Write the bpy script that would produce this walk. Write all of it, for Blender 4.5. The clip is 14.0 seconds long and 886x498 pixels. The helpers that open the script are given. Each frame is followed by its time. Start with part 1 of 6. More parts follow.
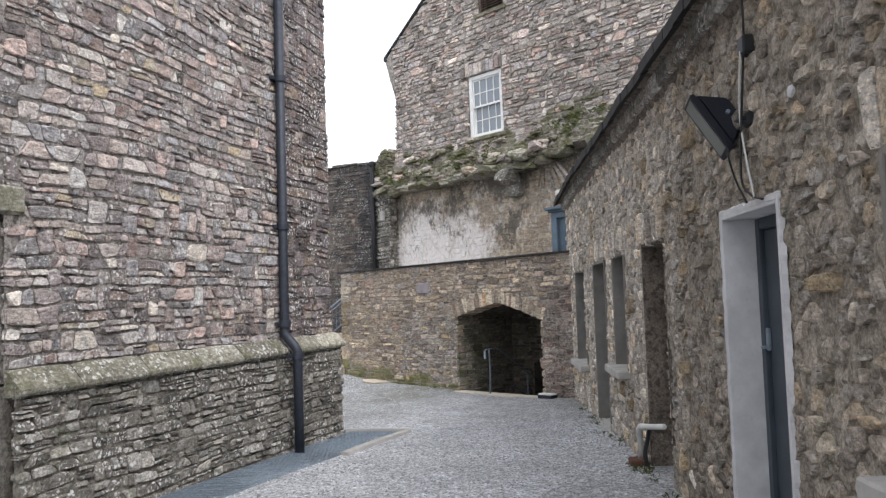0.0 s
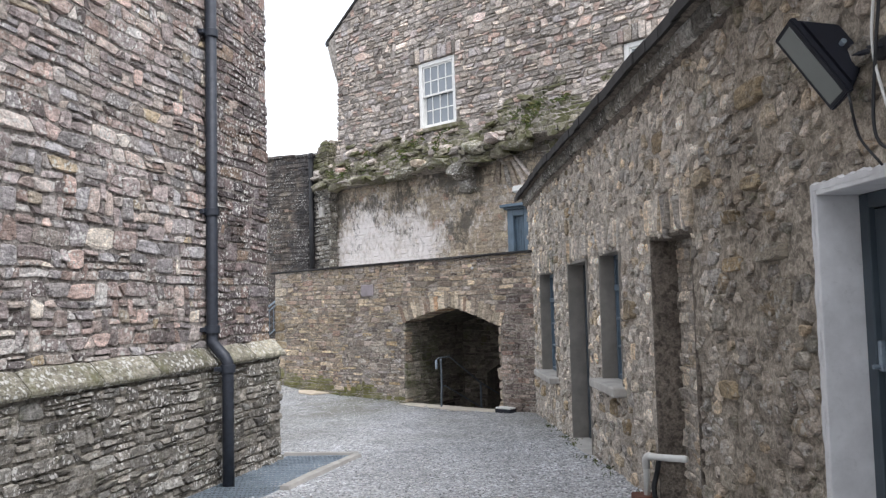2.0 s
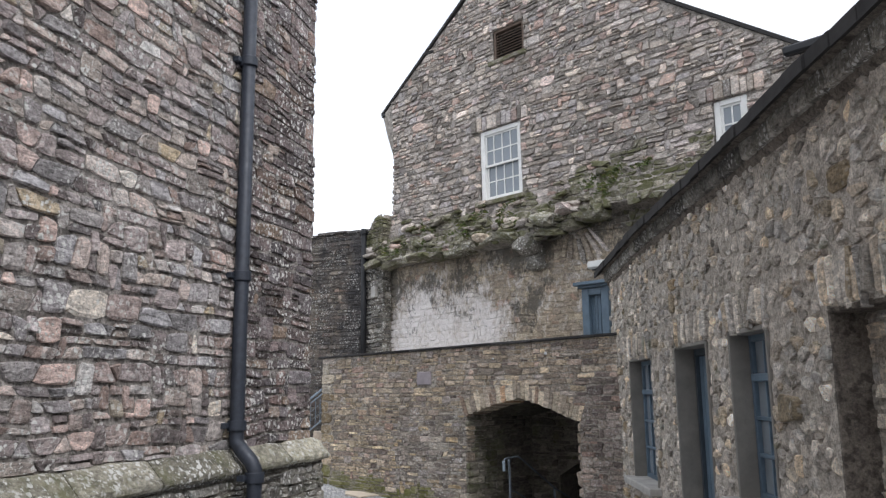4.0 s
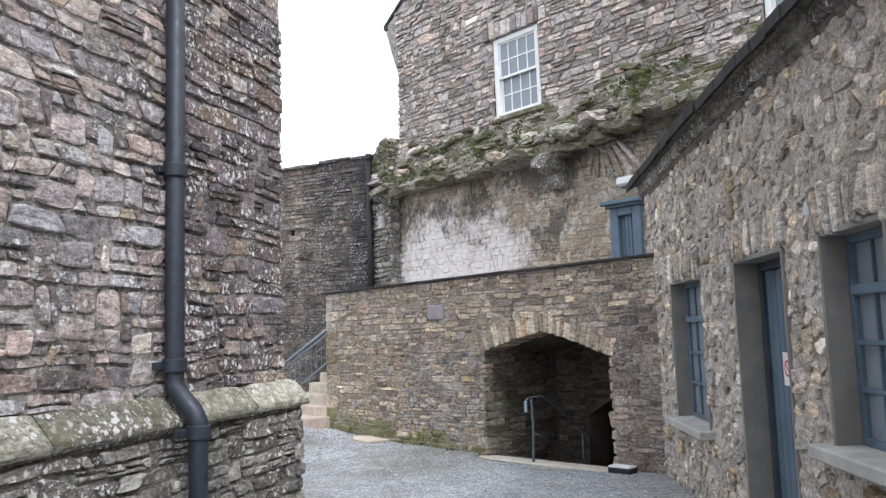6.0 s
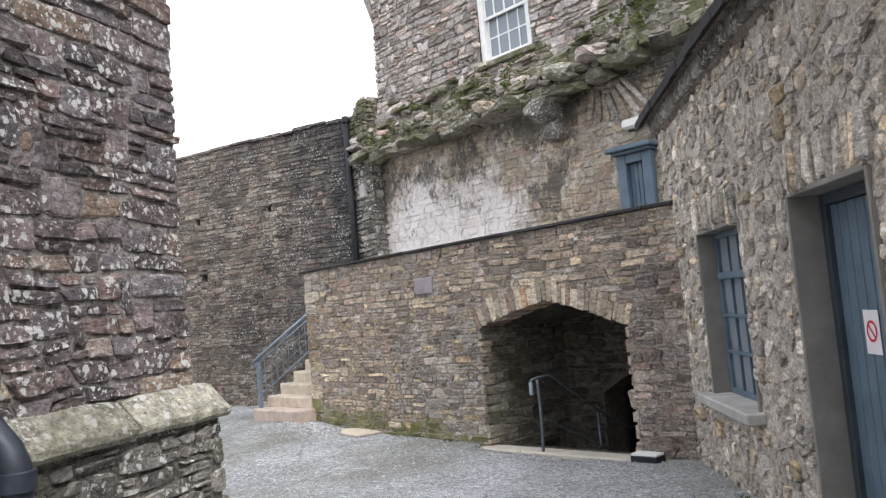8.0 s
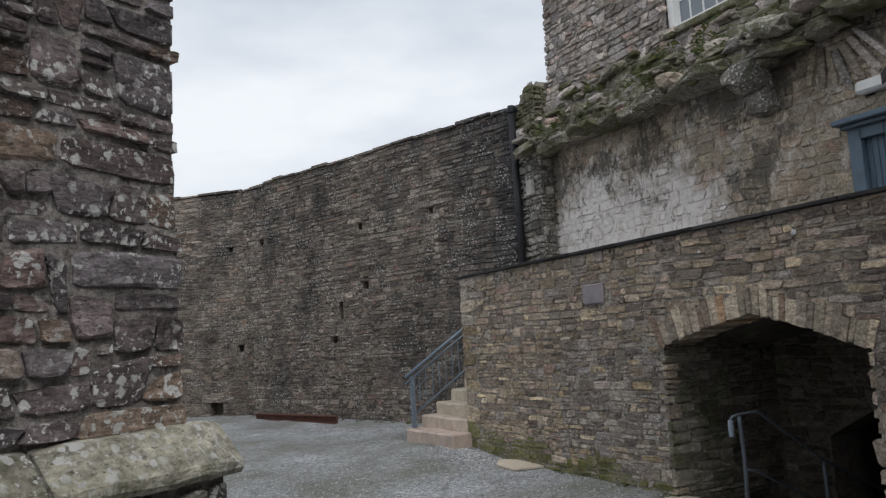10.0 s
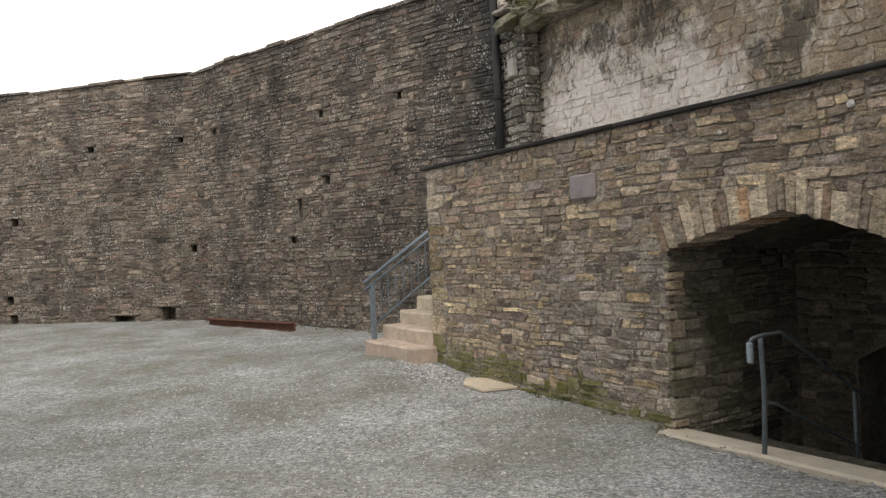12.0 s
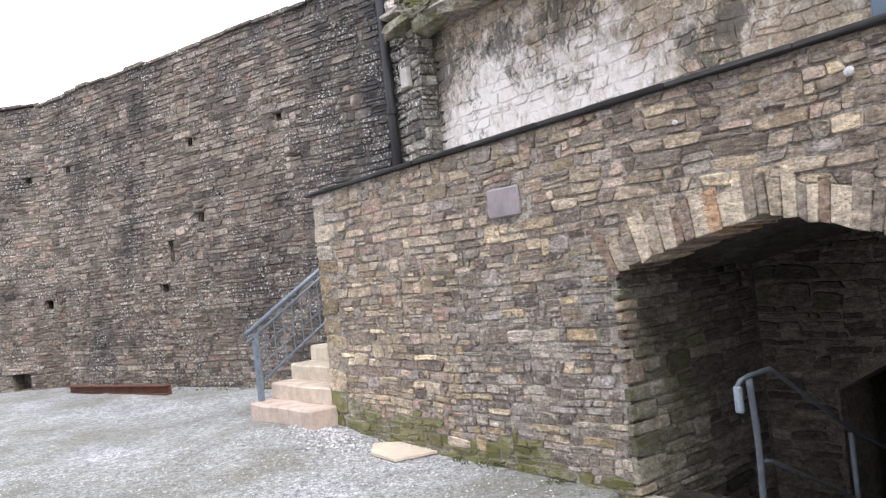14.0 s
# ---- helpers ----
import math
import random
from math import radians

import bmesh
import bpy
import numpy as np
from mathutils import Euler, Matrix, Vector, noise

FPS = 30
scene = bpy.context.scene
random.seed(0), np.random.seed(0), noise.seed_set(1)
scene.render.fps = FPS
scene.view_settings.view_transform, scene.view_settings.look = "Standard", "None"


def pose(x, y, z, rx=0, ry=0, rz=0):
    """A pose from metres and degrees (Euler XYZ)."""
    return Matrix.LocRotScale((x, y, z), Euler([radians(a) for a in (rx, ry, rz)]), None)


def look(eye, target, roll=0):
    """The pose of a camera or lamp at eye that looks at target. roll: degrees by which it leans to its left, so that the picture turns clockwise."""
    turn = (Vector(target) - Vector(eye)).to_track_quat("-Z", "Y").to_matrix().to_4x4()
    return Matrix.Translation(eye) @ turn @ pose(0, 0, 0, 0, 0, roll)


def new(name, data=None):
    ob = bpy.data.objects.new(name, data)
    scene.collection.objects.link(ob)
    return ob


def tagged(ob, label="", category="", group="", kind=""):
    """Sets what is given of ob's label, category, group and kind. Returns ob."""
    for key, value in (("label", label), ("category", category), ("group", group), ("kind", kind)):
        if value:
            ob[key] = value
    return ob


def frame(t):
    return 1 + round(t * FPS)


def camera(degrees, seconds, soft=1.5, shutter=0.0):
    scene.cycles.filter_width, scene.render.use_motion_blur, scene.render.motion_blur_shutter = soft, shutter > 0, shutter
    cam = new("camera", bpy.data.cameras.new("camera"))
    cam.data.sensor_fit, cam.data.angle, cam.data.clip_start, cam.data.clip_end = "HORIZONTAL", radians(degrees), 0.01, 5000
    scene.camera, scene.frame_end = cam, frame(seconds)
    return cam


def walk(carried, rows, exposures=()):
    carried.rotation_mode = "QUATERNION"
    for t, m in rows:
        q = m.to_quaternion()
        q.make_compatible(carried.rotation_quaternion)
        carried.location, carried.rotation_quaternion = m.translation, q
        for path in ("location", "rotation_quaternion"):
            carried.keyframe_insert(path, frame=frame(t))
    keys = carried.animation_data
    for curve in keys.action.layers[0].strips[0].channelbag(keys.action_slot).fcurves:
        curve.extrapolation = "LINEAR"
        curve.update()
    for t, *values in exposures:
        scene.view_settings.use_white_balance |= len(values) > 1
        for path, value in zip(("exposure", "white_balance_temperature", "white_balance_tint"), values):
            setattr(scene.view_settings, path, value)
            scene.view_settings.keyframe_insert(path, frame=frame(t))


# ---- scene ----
cam = camera(58.6, 14.0, soft=1.3)
PATH = [
    (0, (0.128, 0.396, 1.426), (-0.016, 2.387, 1.549), -1.9),
    (0.5, (0.008, 0.726, 1.429), (0.1, 2.721, 1.535), -2.3),
    (1, (-0.067, 1.08, 1.418), (0.045, 3.068, 1.604), -1.9),
    (1.5, (-0.168, 1.428, 1.402), (-0.119, 3.423, 1.528), -1.8),
    (2, (-0.253, 1.735, 1.405), (-0.225, 3.73, 1.536), -1.4),
    (2.5, (-0.333, 2.117, 1.441), (-0.407, 4.105, 1.651), -1.1),
    (2.7, (-0.378, 2.287, 1.434), (-0.456, 4.269, 1.697), -0.6),
    (4.8, (-0.516, 3.804, 1.412), (-0.652, 5.766, 1.772), -1.6),
    (5, (-0.519, 3.937, 1.392), (-0.682, 5.901, 1.735), -1.7),
    (5.5, (-0.529, 4.331, 1.375), (-0.651, 6.305, 1.676), -1.6),
    (6, (-0.473, 4.723, 1.328), (-0.618, 6.707, 1.538), -1.9),
    (6.5, (-0.457, 5.101, 1.29), (-0.535, 7.098, 1.375), -2.8),
    (7, (-0.417, 5.441, 1.283), (-0.377, 7.44, 1.33), -4.2),
    (7.5, (-0.369, 5.812, 1.285), (-0.466, 7.808, 1.368), -4.7),
    (8, (-0.344, 6.216, 1.311), (-0.505, 8.204, 1.461), -5.1),
    (8.5, (-0.258, 6.612, 1.307), (-0.582, 8.576, 1.502), -5.6),
    (8.7, (-0.244, 6.76, 1.295), (-0.611, 8.715, 1.503), -5.4),
    (10.8, (-0.383, 8.512, 1.252), (-1.14, 10.353, 1.442), -2.3),
    (11, (-0.405, 8.638, 1.238), (-1.182, 10.475, 1.391), -2.2),
    (11.5, (-0.529, 8.989, 1.228), (-1.245, 10.855, 1.29), -2.2),
    (12, (-0.591, 9.415, 1.206), (-1.187, 11.324, 1.185), -2.8),
    (12.5, (-0.675, 9.819, 1.191), (-0.958, 11.797, 1.102), -3.4),
    (13, (-0.748, 10.126, 1.143), (-0.896, 12.117, 1.038), -4.9),
    (13.5, (-0.826, 10.499, 1.195), (-1.114, 12.475, 1.1), -7.2),
    (14, (-0.965, 10.793, 1.202), (-1.307, 12.763, 1.249), -6.2),
]
walk(cam, [(t, look(eye, target, roll)) for t, eye, target, roll in PATH],
     [(0.0, 0.42, 6450, 12), (0.5, 0.80, 6450, 12), (1.5, 0.5, 6450, 12), (2.5, 0.7, 6400, 12), (5.0, -0.08, 6300, 11), (5.5, 0.33, 6250, 11), (6.5, 0.75, 6150, 12), (7.5, 0.8, 6350, 12), (8.0, 0.62, 6450, 12), (8.7, 0.12, 6450, 12),
      (10.8, -0.65, 6350, 8), (11.1, -0.65, 6450, 8), (11.5, -0.48, 7350, 9), (12.0, 0.0, 7400, 10), (12.4, 0.75, 6900, 14), (13.0, 1.05, 6500, 15), (14.0, 1.0, 6450, 15)])

# ---- light ----
sky_world = bpy.data.worlds.new("overcast_sky")
scene.world = sky_world
sky_world.use_nodes = True
wn, wl = sky_world.node_tree.nodes, sky_world.node_tree.links
wn.clear()
SUN_EL, SUN_AZ = radians(48), radians(142)


def build_sky():
    out = wn.new("ShaderNodeOutputWorld")
    bg = wn.new("ShaderNodeBackground")
    sky = wn.new("ShaderNodeTexSky")
    sky.sky_type, sky.sun_disc = "NISHITA", False
    sky.sun_elevation, sky.sun_rotation = SUN_EL, SUN_AZ
    sky.air_density, sky.dust_density = 1.2, 3.0
    dim = wn.new("ShaderNodeVectorMath")
    dim.operation = "SCALE"
    dim.inputs["Scale"].default_value = 0.10
    wl.new(sky.outputs[0], dim.inputs[0])
    co = wn.new("ShaderNodeTexCoord")
    mp = wn.new("ShaderNodeMapping")
    mp.inputs["Scale"].default_value = (1.0, 1.0, 3.2)
    wl.new(co.outputs["Generated"], mp.inputs[0])
    nz = wn.new("ShaderNodeTexNoise")
    nz.inputs["Scale"].default_value, nz.inputs["Detail"].default_value = 2.6, 5.0
    wl.new(mp.outputs[0], nz.inputs["Vector"])
    rp = wn.new("ShaderNodeValToRGB")
    rp.color_ramp.elements[0].position, rp.color_ramp.elements[0].color = 0.34, (1.02, 1.09, 1.20, 1)
    rp.color_ramp.elements[1].position, rp.color_ramp.elements[1].color = 0.62, (1.45, 1.48, 1.52, 1)
    wl.new(nz.outputs["Fac"], rp.inputs[0])
    mix = wn.new("ShaderNodeMix")
    mix.data_type = "RGBA"
    mix.inputs["Factor"].default_value = 0.88
    wl.new(dim.outputs[0], mix.inputs["A"])
    wl.new(rp.outputs[0], mix.inputs["B"])
    wl.new(mix.outputs["Result"], bg.inputs["Color"])
    bg.inputs["Strength"].default_value = 1.0
    wl.new(bg.outputs[0], out.inputs["Surface"])


build_sky()
sun = new("sun", bpy.data.lights.new("sun", "SUN"))
sun.data.energy, sun.data.angle, sun.data.color = 1.5, radians(28), (1.0, 0.985, 0.965)
sun.matrix_world = look((10 * math.sin(SUN_AZ) * math.cos(SUN_EL), 10 * math.cos(SUN_AZ) * math.cos(SUN_EL), 10 * math.sin(SUN_EL)), (0, 0, 0))


# ---- materials ----
class Mat:
    """A node material with short calls for the usual nodes."""

    def __init__(self, name):
        self.m = bpy.data.materials.new(name)
        self.m.use_nodes = True
        self.n, self.l = self.m.node_tree.nodes, self.m.node_tree.links
        self.b = self.n["Principled BSDF"]
        self.pos = self.n.new("ShaderNodeNewGeometry")

    def scaled(self, sx, sy, sz):
        mp = self.n.new("ShaderNodeMapping")
        mp.inputs["Scale"].default_value = (sx, sy, sz)
        self.l.new(self.pos.outputs["Position"], mp.inputs[0])
        return mp.outputs[0]

    def noise(self, scale, detail=4.0, rough=0.55, vec=None):
        t = self.n.new("ShaderNodeTexNoise")
        t.inputs["Scale"].default_value, t.inputs["Detail"].default_value, t.inputs["Roughness"].default_value = scale, detail, rough
        self.l.new(vec or self.pos.outputs["Position"], t.inputs["Vector"])
        return t.outputs["Fac"]

    def cells(self, scale, feature="F1", out="Distance", vec=None):
        t = self.n.new("ShaderNodeTexVoronoi")
        t.feature = feature
        t.inputs["Scale"].default_value = scale
        self.l.new(vec or self.pos.outputs["Position"], t.inputs["Vector"])
        return t.outputs[out]

    def ramp(self, fac, stops):
        r = self.n.new("ShaderNodeValToRGB")
        e = r.color_ramp.elements
        while len(e) < len(stops):
            e.new(0.5)
        for el, (p, c) in zip(e, stops):
            el.position = p
            el.color = (*c, 1) if isinstance(c, tuple) else (c, c, c, 1)
        self.l.new(fac, r.inputs[0])
        return r.outputs[0]

    def mix(self, fac, a, b, mode="MIX"):
        x = self.n.new("ShaderNodeMix")
        x.data_type, x.blend_type = "RGBA", mode
        for key, v in (("Factor", fac), ("A", a), ("B", b)):
            s = x.inputs[key] if key != "Factor" else x.inputs[0]
            if key != "Factor":
                s = [i for i in x.inputs if i.name == key and i.type == "RGBA"][0]
            if isinstance(v, (int, float)):
                s.default_value = v if key == "Factor" else (v, v, v, 1)
            elif isinstance(v, tuple):
                s.default_value = (*v, 1)
            else:
                self.l.new(v, s)
        return [o for o in x.outputs if o.type == "RGBA"][0]

    def maths(self, op, a, b=0.0):
        x = self.n.new("ShaderNodeMath")
        x.operation = op
        for s, v in zip(x.inputs, (a, b)):
            if isinstance(v, (int, float)):
                s.default_value = v
            else:
                self.l.new(v, s)
        return x.outputs[0]

    def rand(self):
        info = self.n.new("ShaderNodeObjectInfo")
        return self.maths("FRACT", self.maths("ADD", self.pos.outputs["Random Per Island"], info.outputs["Random"]))

    def height(self):
        s = self.n.new("ShaderNodeSeparateXYZ")
        self.l.new(self.pos.outputs["Position"], s.inputs[0])
        return s.outputs["Z"]

    def bump(self, fac, strength=0.4, distance=0.01, after=None):
        b = self.n.new("ShaderNodeBump")
        b.inputs["Strength"].default_value, b.inputs["Distance"].default_value = strength, distance
        self.l.new(fac, b.inputs["Height"])
        if after is not None:
            self.l.new(after, b.inputs["Normal"])
        return b.outputs[0]

    def done(self, color=None, rough=0.9, normal=None, metal=0.0):
        if color is not None:
            if isinstance(color, tuple):
                self.b.inputs["Base Color"].default_value = (*color, 1)
            else:
                self.l.new(color, self.b.inputs["Base Color"])
        if isinstance(rough, (int, float)):
            self.b.inputs["Roughness"].default_value = rough
        else:
            self.l.new(rough, self.b.inputs["Roughness"])
        self.b.inputs["Metallic"].default_value = metal
        self.b.inputs["Specular IOR Level"].default_value = 0.3 if metal == 0 else 0.5
        if normal is not None:
            self.l.new(normal, self.b.inputs["Normal"])
        return self.m


def stone_mat(name, stops, lichen=0.0, lichen_col=(0.66, 0.65, 0.62), moss=0.0, damp=0.0, leak=None, gain=1.0, moss_col=(0.085, 0.094, 0.034)):
    """Weathered stone: a hue for each stone, bedding, chips, grain, stains, lichen spots and moss."""
    k = Mat(name)
    base = k.ramp(k.rand(), [(p, tuple(v * gain for v in c)) for p, c in stops])
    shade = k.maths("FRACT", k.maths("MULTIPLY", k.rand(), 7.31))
    base = k.mix(1.0, base, k.ramp(shade, [(0.0, 0.60), (0.35, 0.90), (0.75, 1.10), (1.0, 1.45)]), "MULTIPLY")
    bed = k.scaled(1, 1, 2.4)
    chip = k.cells(15.0, "F1", "Color", bed)
    c = k.mix(1.0, base, k.ramp(chip, [(0.15, 0.80), (0.5, 1.0), (0.85, 1.2)]), "MULTIPLY")
    streak = k.noise(11.0, 7.0, 0.68, bed)
    c = k.mix(1.0, c, k.ramp(streak, [(0.3, 0.5), (0.5, 0.98), (0.7, 1.4)]), "MULTIPLY")
    grain = k.noise(48.0, 6.0, 0.72)
    c = k.mix(1.0, c, k.ramp(grain, [(0.34, 0.62), (0.5, 1.0), (0.66, 1.32)]), "MULTIPLY")
    c = k.mix(1.0, c, k.ramp(k.noise(0.9, 4.0), [(0.3, 0.75), (0.7, 1.2)]), "MULTIPLY")
    if damp:
        stain = k.ramp(k.noise(0.7, 8.0, 0.68, k.scaled(1.3, 1.3, 0.75)), [(0.47, 0.0), (0.66, damp)])
        c = k.mix(stain, c, (0.04, 0.038, 0.038))
    if leak:
        # black algae spreading from the leaking downpipe
        sep = k.n.new("ShaderNodeSeparateXYZ")
        k.l.new(k.pos.outputs["Position"], sep.inputs[0])
        near = k.maths("DIVIDE", k.maths("SUBTRACT", sep.outputs["X"], leak[1]), leak[0] - leak[1])
        wet = k.maths("ADD", near, k.maths("MULTIPLY", k.maths("SUBTRACT", k.noise(1.0, 6.0, 0.65, k.scaled(1.5, 1.5, 0.5)), 0.5), 2.2))
        c = k.mix(k.ramp(wet, [(0.45, 0.0), (0.95, 0.8)]), c, (0.045, 0.045, 0.05))
    # near-black specks paint shade into the hollows that the bump makes
    pits = k.noise(30.0, 5.0, 0.7, bed)
    c = k.mix(k.ramp(pits, [(0.32, 0.85), (0.42, 0.0)]), c, (0.03, 0.028, 0.026))
    if lichen:
        # round crusts of two sizes, gathered in patches
        warp = k.n.new("ShaderNodeVectorMath")
        warp.operation = "ADD"
        k.l.new(k.pos.outputs["Position"], warp.inputs[0])
        jog = k.n.new("ShaderNodeTexNoise")
        jog.inputs["Scale"].default_value, jog.inputs["Detail"].default_value = 40.0, 3.0
        k.l.new(k.pos.outputs["Position"], jog.inputs["Vector"])
        small = k.n.new("ShaderNodeVectorMath")
        small.operation = "SCALE"
        small.inputs["Scale"].default_value = 0.035
        k.l.new(jog.outputs["Color"], small.inputs[0])
        k.l.new(small.outputs[0], warp.inputs[1])
        crust = k.ramp(k.cells(19.0, "F1", "Distance", warp.outputs[0]), [(0.24, 1.0), (0.34, 0.0)])
        crumb = k.ramp(k.noise(44.0, 4.0, 0.6), [(0.575, 0.0), (0.625, 0.85)])
        patch = k.ramp(k.noise(2.6, 5.0, 0.6), [(0.44, 0.12 * lichen), (0.58, lichen)])
        c = k.mix(k.maths("MULTIPLY", k.maths("MAXIMUM", crust, crumb), patch), c, lichen_col)
    if moss:
        mm = k.ramp(k.noise(3.5, 7.0, 0.75), [(0.56 - moss * 0.12, 0.0), (0.74 - moss * 0.12, 0.8)])
        c = k.mix(mm, c, moss_col)
    nrm = k.bump(grain, 0.8, 0.010)
    nrm = k.bump(k.cells(15.0, "DISTANCE_TO_EDGE", "Distance", bed), 0.35, 0.02, nrm)
    nrm = k.bump(pits, 0.8, 0.02, nrm)
    return k.done(c, 0.92, nrm)


def mortar_mat(name, light, dark, spots=0.4):
    k = Mat(name)
    c = k.ramp(k.noise(3.0, 6.0, 0.7), [(0.32, dark), (0.66, light)])
    c = k.mix(1.0, c, k.ramp(k.noise(55.0, 5.0, 0.75), [(0.32, 0.5), (0.66, 1.5)]), "MULTIPLY")
    # dark spots paint the shade of open gaps into the mortar
    c = k.mix(k.ramp(k.noise(16.0, 5.0, 0.65), [(0.49, 0.0), (0.60, spots)]), c, tuple(v * 0.35 for v in dark))
    nrm = k.bump(k.noise(60.0, 5.0, 0.75), 0.7, 0.01)
    nrm = k.bump(k.noise(13.0, 6.0, 0.65), 0.9, 0.035, nrm)
    return k.done(c, 0.95, nrm)


def painted(name, col, rough=0.5, wear=0.25, dirt=0.6):
    k = Mat(name)
    c = k.mix(1.0, col, k.ramp(k.noise(5.0, 6.0, 0.65), [(0.3, 1 - wear), (0.7, 1 + wear * 0.5)]), "MULTIPLY")
    c = k.mix(k.ramp(k.noise(30.0, 5.0, 0.7), [(0.58, 0.0), (0.78, dirt)]), c, tuple(v * 0.45 + 0.02 for v in col))
    return k.done(c, rough, k.bump(k.noise(90.0, 3.0), 0.15, 0.003))


def metal_mat(name, col, rough=0.45, metal=0.8):
    k = Mat(name)
    c = k.mix(1.0, col, k.ramp(k.noise(24.0, 5.0, 0.7), [(0.3, 0.7), (0.7, 1.2)]), "MULTIPLY")
    r = k.ramp(k.noise(18.0, 4.0), [(0.3, rough - 0.12), (0.7, rough + 0.15)])
    return k.done(c, r, k.bump(k.noise(120.0, 2.0), 0.1, 0.002), metal)


STONE_L = stone_mat("rubble_brown_grey", [(0.0, (0.19, 0.16, 0.155)), (0.2, (0.29, 0.245, 0.235)), (0.4, (0.245, 0.235, 0.24)), (0.6, (0.35, 0.30, 0.265)), (0.75, (0.335, 0.265, 0.245)), (0.84, (0.36, 0.27, 0.235)), (0.92, (0.43, 0.41, 0.395)), (1.0, (0.43, 0.345, 0.235))], lichen=1.2, gain=1.42)
STONE_LQ = stone_mat("rubble_corner_dark", [(0.0, (0.125, 0.10, 0.10)), (0.3, (0.20, 0.16, 0.155)), (0.55, (0.175, 0.155, 0.16)), (0.78, (0.235, 0.17, 0.155)), (0.92, (0.27, 0.20, 0.15)), (1.0, (0.33, 0.30, 0.29))], lichen=2.0, gain=1.05)
STONE_LP = stone_mat("rubble_plinth_damp", [(0.0, (0.14, 0.13, 0.12)), (0.4, (0.24, 0.225, 0.20)), (0.75, (0.29, 0.265, 0.23)), (1.0, (0.36, 0.35, 0.325))], lichen=1.6, moss=0.1, gain=1.05)
STONE_R = stone_mat("rubble_render_tan", [(0.0, (0.21, 0.185, 0.16)), (0.35, (0.29, 0.26, 0.225)), (0.6, (0.27, 0.25, 0.23)), (0.82, (0.33, 0.265, 0.19)), (1.0, (0.42, 0.395, 0.36))], lichen=0.6, moss=0.08, gain=1.95)
STONE_RB = stone_mat("rubble_bare_brown", [(0.0, (0.20, 0.168, 0.14)), (0.35, (0.28, 0.24, 0.20)), (0.6, (0.26, 0.235, 0.21)), (0.82, (0.33, 0.255, 0.175)), (1.0, (0.40, 0.36, 0.31))], lichen=0.5, moss=0.25, gain=1.4)
STONE_P = stone_mat("slate_rubble_tan", [(0.0, (0.20, 0.155, 0.135)), (0.2, (0.31, 0.25, 0.195)), (0.45, (0.38, 0.305, 0.215)), (0.65, (0.27, 0.235, 0.215)), (0.82, (0.44, 0.355, 0.24)), (0.92, (0.29, 0.20, 0.165)), (1.0, (0.40, 0.355, 0.29))], lichen=0.4, gain=1.25)
STONE_C = stone_mat("slate_rubble_dark", [(0.0, (0.13, 0.108, 0.095)), (0.3, (0.20, 0.17, 0.145)), (0.55, (0.25, 0.20, 0.165)), (0.8, (0.29, 0.25, 0.205)), (0.92, (0.24, 0.16, 0.125)), (1.0, (0.36, 0.33, 0.28))], lichen=0.6, damp=0.75, leak=(-3.2, -7.4), gain=0.86)
STONE_G = stone_mat("rubble_upper_grey", [(0.0, (0.19, 0.17, 0.15)), (0.3, (0.28, 0.25, 0.23)), (0.55, (0.345, 0.295, 0.25)), (0.75, (0.29, 0.265, 0.26)), (0.88, (0.34, 0.24, 0.20)), (1.0, (0.42, 0.385, 0.34))], lichen=0.6, gain=1.55)
STONE_M = stone_mat("ledge_rock_mossy", [(0.0, (0.17, 0.155, 0.13)), (0.6, (0.26, 0.235, 0.195)), (1.0, (0.36, 0.33, 0.27))], lichen=0.4, moss=1.45, moss_col=(0.088, 0.094, 0.03), gain=1.2)
STONE_V = stone_mat("voussoir_sandstone", [(0.0, (0.25, 0.21, 0.175)), (0.3, (0.38, 0.315, 0.245)), (0.6, (0.50, 0.42, 0.32)), (0.80, (0.52, 0.44, 0.34)), (0.90, (0.46, 0.27, 0.15)), (1.0, (0.33, 0.25, 0.20))], lichen=0.25, gain=1.15)
STONE_K = stone_mat("coping_lichen_stone", [(0.0, (0.24, 0.225, 0.175)), (0.5, (0.31, 0.29, 0.23)), (1.0, (0.37, 0.345, 0.28))], lichen=1.5, moss=0.75, moss_col=(0.13, 0.13, 0.06))
# passage stone, its colour darkened to carry the shade inside
STONE_T = stone_mat("tunnel_stone_shaded", [(0.0, (0.095, 0.085, 0.073)), (0.5, (0.145, 0.13, 0.11)), (1.0, (0.20, 0.176, 0.15))], moss=0.35)
# mossy stone at the mouth, kept lighter for the daylight reaching in
STONE_TM = stone_mat("tunnel_mouth_mossy_lit", [(0.0, (0.15, 0.138, 0.115)), (0.5, (0.20, 0.185, 0.155)), (1.0, (0.26, 0.235, 0.20))], moss=0.95, gain=1.3)
STONE_B = stone_mat("rubble_ochre_block", [(0.0, (0.27, 0.20, 0.12)), (0.5, (0.33, 0.26, 0.17)), (1.0, (0.30, 0.27, 0.23))], lichen=0.4, gain=1.35)
STONE_PR = stone_mat("slate_rubble_reddish", [(0.0, (0.16, 0.125, 0.115)), (0.4, (0.23, 0.185, 0.165)), (0.75, (0.29, 0.245, 0.21)), (0.92, (0.25, 0.17, 0.14)), (1.0, (0.36, 0.31, 0.25))], lichen=0.4, gain=1.2)
